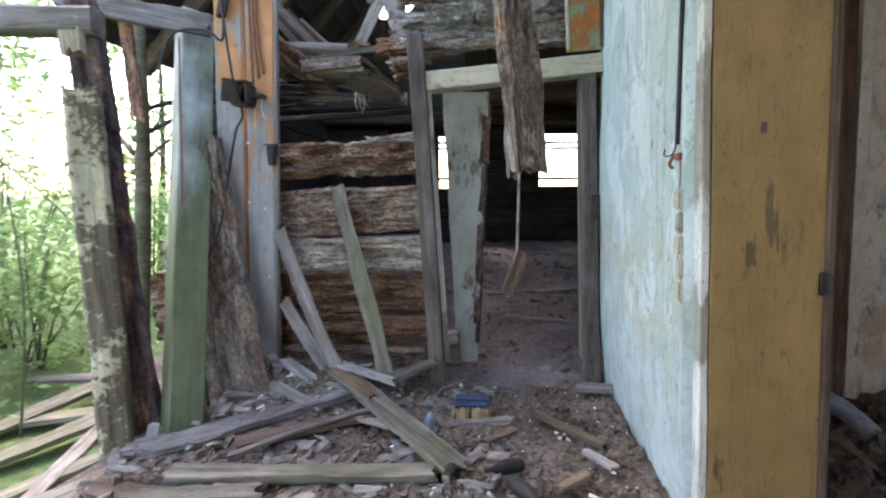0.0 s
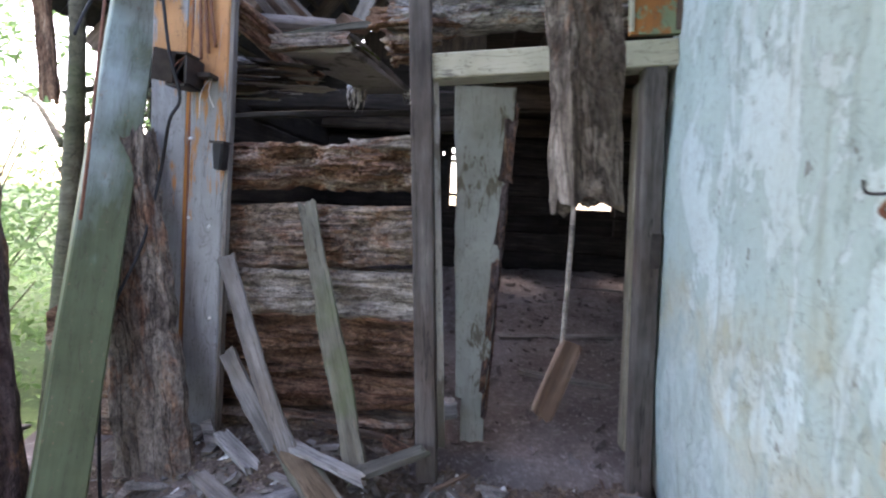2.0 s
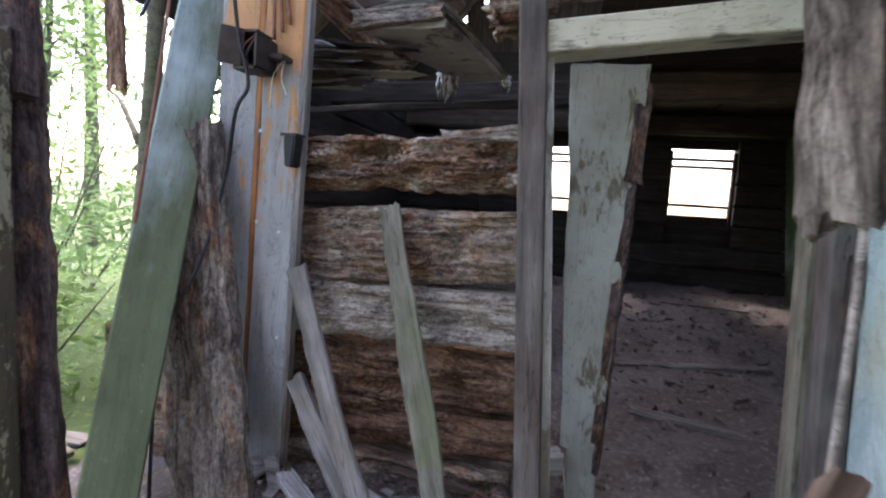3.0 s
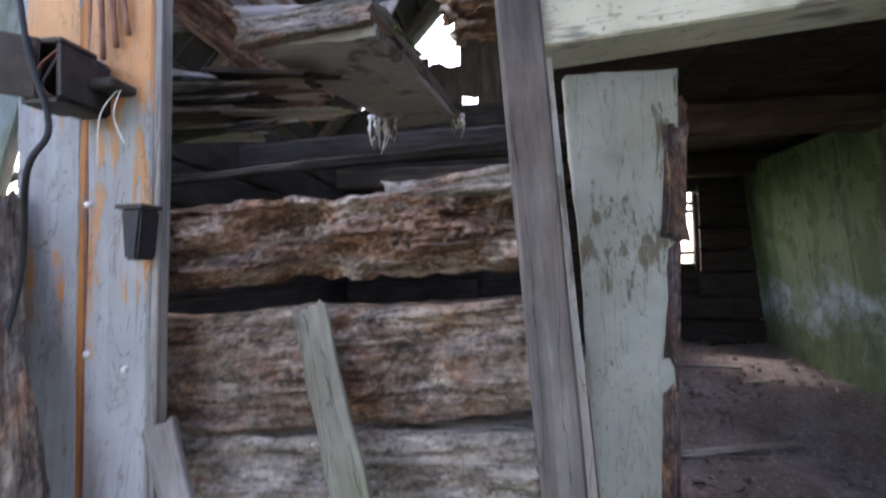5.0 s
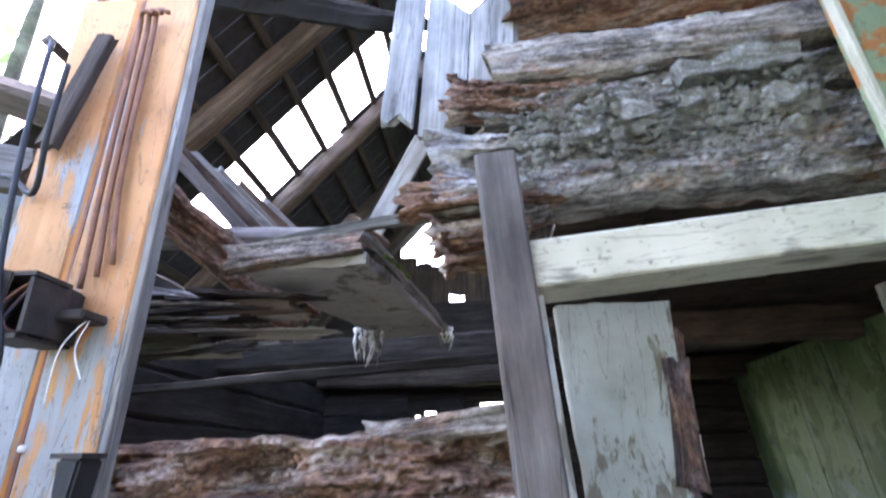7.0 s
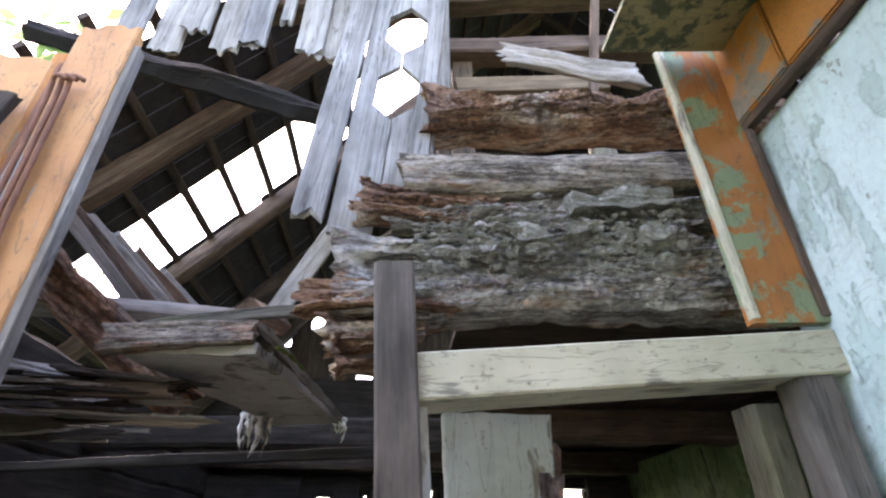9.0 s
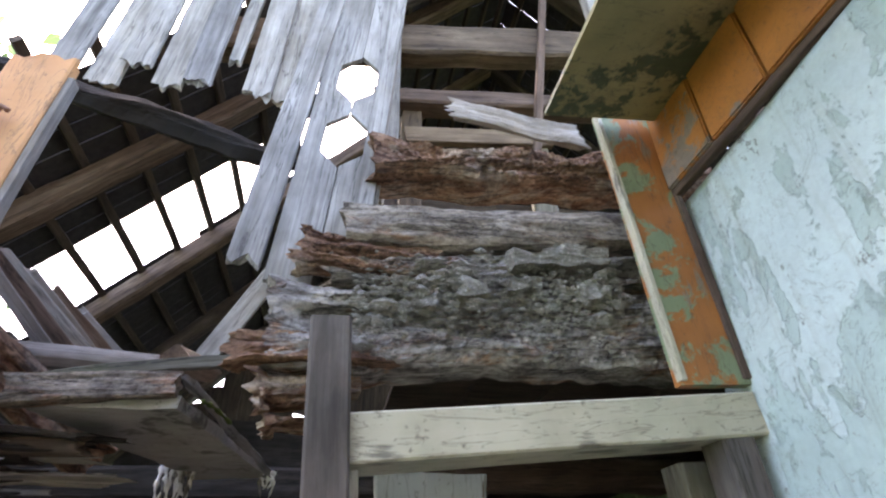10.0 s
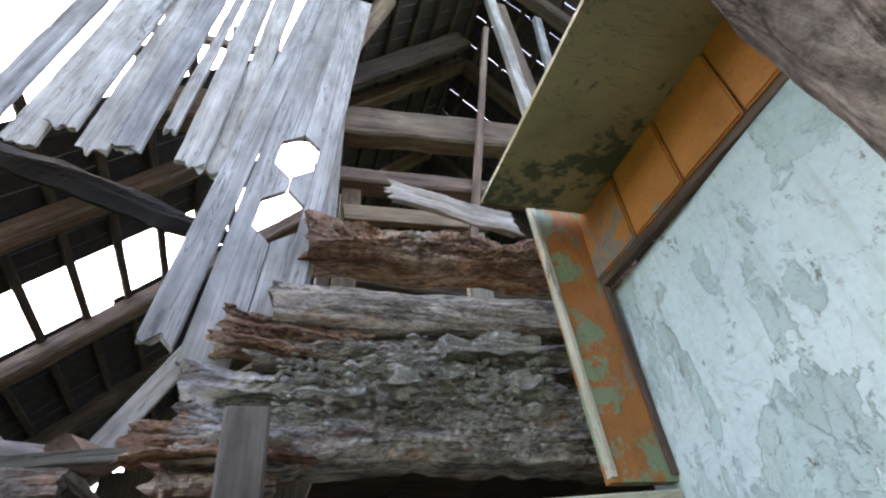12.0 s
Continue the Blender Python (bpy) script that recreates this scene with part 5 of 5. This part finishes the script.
plank((-1.0, 3.2, 0.02), (-0.72, 3.05, -0.04), 0.07, 0.03, GREY_WOOD, "grey splintered board piece in the rubble", jag=0.06)
plank((-0.42, 2.9, -0.05), (-0.12, 2.78, -0.05), 0.06, 0.02, GREY_WOOD, "grey splintered board piece in the rubble", jag=0.05)
plank((0.25, 2.72, -0.08), (0.42, 2.86, -0.08), 0.025, 0.02, BROWN_WOOD, "short brown stick on the floor", jag=0.03)
plank((0.55, 2.28, -0.06), (0.70, 2.42, -0.06), 0.04, 0.02, CHIP, "short broken stick on the floor", jag=0.04)

# ---- small things on the floor ----
BRUSH = base("scrubbing_brush", (0.195, 3.02, -0.1), "old scrubbing brush with navy blue back and tan bristles", "brush")
bm = bmesh.new()
slab(bm, (0.075, 2.96, -0.02), (0.305, 3.09, 0.035))
bmesh.ops.bevel(bm, geom=bm.edges[:], offset=0.025, segments=3, affect="EDGES")
part("back", bm, NAVY, BRUSH, "navy blue back")
bm = bmesh.new()
rnd = random.Random(3)
for k in range(90):
    x, y = 0.08 + 0.22 * rnd.random(), 2.965 + 0.12 * rnd.random()
    slab(bm, (x - 0.004, y - 0.004, -0.11), (x + 0.004, y + 0.004, -0.01))
part("bristles", bm, TAN, BRUSH, "worn tan bristles")


def lathe(name, profile, material, m, sides=20, **tags):
    verts, faces = [], []
    for r, z in profile:
        for k in range(sides):
            t = 2 * math.pi * k / sides
            verts.append((r * math.cos(t), r * math.sin(t), z))
    for i in range(len(profile) - 1):
        for k in range(sides):
            a, b = i * sides + k, i * sides + (k + 1) % sides
            faces.append((a, b, b + sides, a + sides))
    faces.append(tuple(range(sides))[::-1])
    faces.append(tuple((len(profile) - 1) * sides + k for k in range(sides)))
    return put(name, mesh_from(name, verts, faces, material, True), None, m, **tags)


lathe("plastic_cone", [(0.035, 0), (0.036, 0.02), (0.028, 0.05), (0.014, 0.075), (0.006, 0.09)], BLUE_GREY, pose(-0.045, 2.95, -0.11, 8, 6, 0), label="small blue-grey plastic cone lying in the rubble", category="cone")
BOT = [(0.028, 0), (0.034, 0.01), (0.034, 0.11), (0.026, 0.14), (0.013, 0.165), (0.013, 0.2)]
lathe("bottle", BOT, BLACK, pose(0.42, 2.49, -0.07, 84, 0, -60), label="dark dirty bottle lying on the floor", category="bottle", group="bottles")
lathe("bottle", BOT, BLACK, pose(0.36, 2.34, -0.07, 86, 0, 30), label="dark dirty bottle lying on the floor", category="bottle", group="bottles")
put("blue_pipe", tube_mesh("blue_pipe", curve_pts([(1.98, 3.0, 0.12), (2.1, 2.9, 0.06), (2.18, 2.78, -0.03)], 6), 0.05, BLUE_GREY, 12), label="blue-grey plastic pipe on the side room floor", category="pipe")
put("moss_tuft", tube_mesh("moss_tuft", curve_pts([(-0.51, 3.87, 2.035), (-0.49, 3.95, 2.04), (-0.46, 4.08, 2.03)], 6), lambda u: 0.006 + 0.003 * math.sin(23 * u), MOSS), label="green moss growing on the fallen lath", category="moss")


def rubble(name, count, area, height, material, size, seed, label, flat=0.35):
    rnd = random.Random(seed)
    verts, faces = [], []
    for k in range(count):
        x, y = rnd.uniform(*area[:2]), rnd.uniform(*area[2:])
        z = height(x, y)
        s = size * (0.35 + rnd.random() ** 2 * 1.6)
        m = Matrix.Translation((x, y, z + s * 0.15)) @ Euler((rnd.gauss(0, 0.35), rnd.gauss(0, 0.35), rnd.uniform(0, 6.3))).to_matrix().to_4x4()
        n0 = len(verts)
        ln = rnd.uniform(0.8, 2.6)
        for dz in (-1, 1):
            for a, b in ((-1, -1), (1, -1), (1, 1), (-1, 1)):
                verts.append(m @ Vector((a * s * ln * (0.6 + 0.4 * rnd.random()), b * s * 0.6 * (0.5 + 0.5 * rnd.random()), dz * s * flat * (0.5 + rnd.random()))))
        faces += [tuple(n0 + i for i in f) for f in ((3, 2, 1, 0), (4, 5, 6, 7), (0, 1, 5, 4), (1, 2, 6, 5), (2, 3, 7, 6), (3, 0, 4, 7))]
    put(name, mesh_from(name, verts, faces, material), label=label, category="rubble", kind="stuff")


rubble("wood_rubble", 4200, (-1.55, 1.0, 1.2, 3.68), porch_height, CHIP, 0.009, 1, "splinters and chips of rotten wood over the porch floor")
rubble("brown_crumbs", 5200, (-1.4, 1.0, 1.6, 3.68), porch_height, DIRT, 0.010, 2, "brown crumbs of rotten wood on the floor", 0.6)
rubble("white_scraps", 170, (-1.2, 1.0, 1.7, 3.6), porch_height, WHITE_BIT, 0.010, 3, "white scraps of plaster and paper in the rubble", 0.4)
rubble("coarse_splinters", 420, (-1.5, 0.3, 2.0, 3.6), porch_height, GREY_WOOD, 0.034, 4, "larger grey splinters and board pieces", 0.2)
rubble("room_rubble", 1500, (-2.0, 2.6, 3.75, 8.3), room_height, DUST, 0.016, 5, "grey lumps of dust and plaster on the room floor", 0.6)
rubble("side_room_rubble", 1500, (1.3, 3.1, 1.2, 3.4), lambda x, y: porch_height(x, y) + 0.05, DIRT, 0.03, 6, "brown plaster rubble on the side room floor", 0.6)

# ---- trees and bushes outside ----


def tree(x, y, height, girth, lean, seed, label, crown=None, count=2600):
    rnd = random.Random(seed)
    z0 = ground_height(x, y) - 0.1
    T = base("tree", (x, y, z0), label, "tree", group="trees")
    top = Vector((x + lean[0], y + lean[1], z0 + height))
    mid = Vector((x + lean[0] * 0.4 + 0.1, y + lean[1] * 0.4, z0 + height * 0.5))
    put("trunk", tube_mesh("trunk", curve_pts([(x, y, z0), mid, top], 10), lambda u: girth * (1 - 0.75 * u) + 0.02 * girth * math.sin(30 * u), BARK, 10), T)
    for k in range(6):
        p = Vector((x, y, z0)).lerp(top, rnd.uniform(0.4, 0.95))
        q = p + Vector((rnd.uniform(-1, 1), rnd.uniform(-1, 1), rnd.uniform(0.2, 0.8))) * height * 0.22
        put("limb", tube_mesh("limb", curve_pts([p, p.lerp(q, 0.5) + Vector((0, 0, 0.08)), q], 5), lambda u: girth * 0.3 * (1 - 0.8 * u), BARK, 6), T)
    r = crown or (height * 0.28, height * 0.28, height * 0.36)
    put("crown", mesh_from("crown", *leaves(count, (top.x, top.y, top.z - r[2] * 0.55), r, 0.07, seed), LEAF), T)


def bush(x, y, r, h, seed, count=1500):
    z0 = ground_height(x, y)
    B = base("bush", (x, y, z0), "bright green leafy bush beside the porch", "bush", group="bushes")
    rnd = random.Random(seed)
    for k in range(7):
        q = Vector((x + rnd.uniform(-r, r) * 0.8, y + rnd.uniform(-r, r) * 0.8, z0 + h * rnd.uniform(0.6, 1.0)))
        put("stem", tube_mesh("stem", curve_pts([(x + rnd.uniform(-0.1, 0.1), y, z0 - 0.05), q.lerp(Vector((x, y, z0)), 0.4), q], 5), lambda u: 0.012 * (1 - 0.7 * u), BARK, 5), B)
    put("foliage", mesh_from("foliage", *leaves(count, (x, y, z0 + h * 0.5), (r, r, h * 0.5), 0.05, seed), LEAF), B)


tree(-2.5, 4.15, 4.2, 0.085, (0.15, 0.05), 1, "slim grey-brown tree trunk beside the porch", crown=(0.7, 0.7, 0.5), count=260)
tree(-8.5, 8.5, 8.5, 0.16, (-0.4, 0.3), 2, "leafy tree behind the bushes")
tree(-9.5, 5.0, 8.0, 0.18, (-0.4, 0.3), 3, "leafy tree behind the bushes")
tree(-11.0, 12.0, 9.0, 0.2, (-0.5, 0.1), 4, "tall leafy tree in the wood")
tree(-14.0, 9.0, 11.0, 0.22, (0.2, 0.1), 5, "tall leafy tree in the wood")
tree(-5.8, 6.2, 4.6, 0.07, (0.2, 0.2), 12, "young leafy tree beside the house", crown=(1.5, 1.5, 1.4), count=1700)
tree(-6.6, 3.9, 4.4, 0.07, (0.1, 0.2), 13, "young leafy tree beside the house", crown=(1.5, 1.5, 1.4), count=1700)
tree(-5.0, 8.6, 4.8, 0.07, (0.1, 0.2), 14, "young leafy tree beside the house", crown=(1.4, 1.4, 1.5), count=1500)
bush(-4.3, 4.9, 1.0, 3.6, 71, 420)
bush(-5.6, 6.3, 1.3, 4.4, 72, 550)
bush(-3.7, 6.4, 0.8, 3.4, 73, 320)
tree(-10.0, 1.0, 9.0, 0.2, (0.2, 0.1), 6, "tall leafy tree in the wood")
tree(-5.0, -6.0, 9.0, 0.2, (0.2, 0.1), 9, "tall leafy tree behind the walker")
tree(3.0, -8.0, 10.0, 0.2, (0.2, 0.1), 10, "tall leafy tree behind the walker")
for k, (x, y, r, h) in enumerate(((-3.6, 4.4, 0.8, 1.3), (-4.6, 3.6, 1.0, 1.6), (-5.4, 5.4, 1.2, 2.2), (-4.2, 6.6, 1.1, 2.0), (-7.0, 4.0, 1.4, 2.4), (-6.4, 7.6, 1.5, 2.8), (-8.6, 7.0, 1.8, 3.2), (-3.4, 2.9, 0.6, 0.8), (-10.5, 5.5, 2.0, 3.6), (-4.6, 9.0, 1.6, 3.0))):
    bush(x, y, r, h, 40 + k)


def undergrowth():
    rnd = random.Random(77)
    verts, faces = [], []
    for k in range(16000):
        d = rnd.random() ** 0.7
        x, y = -2.4 - d * 9, rnd.uniform(-1, 11)
        z = ground_height(x, y) + rnd.uniform(0.0, 0.22)
        s = rnd.uniform(0.02, 0.05)
        m = Euler((rnd.gauss(0.2, 0.6), rnd.gauss(0, 0.6), rnd.uniform(0, 6.3))).to_matrix()
        n0 = len(verts)
        for a, b, c in ((0, -1, 0), (0.45, 0.1, 0.1), (0, 1.1, 0), (-0.45, 0.1, 0.1)):
            verts.append(Vector((x, y, z)) + m @ Vector((a * s, b * s, c * s)))
        faces += [(n0, n0 + 1, n0 + 2), (n0, n0 + 2, n0 + 3)]
    put("undergrowth", mesh_from("undergrowth", verts, faces, LEAF), label="low green leaves covering the woodland ground", category="undergrowth", kind="stuff")


undergrowth()
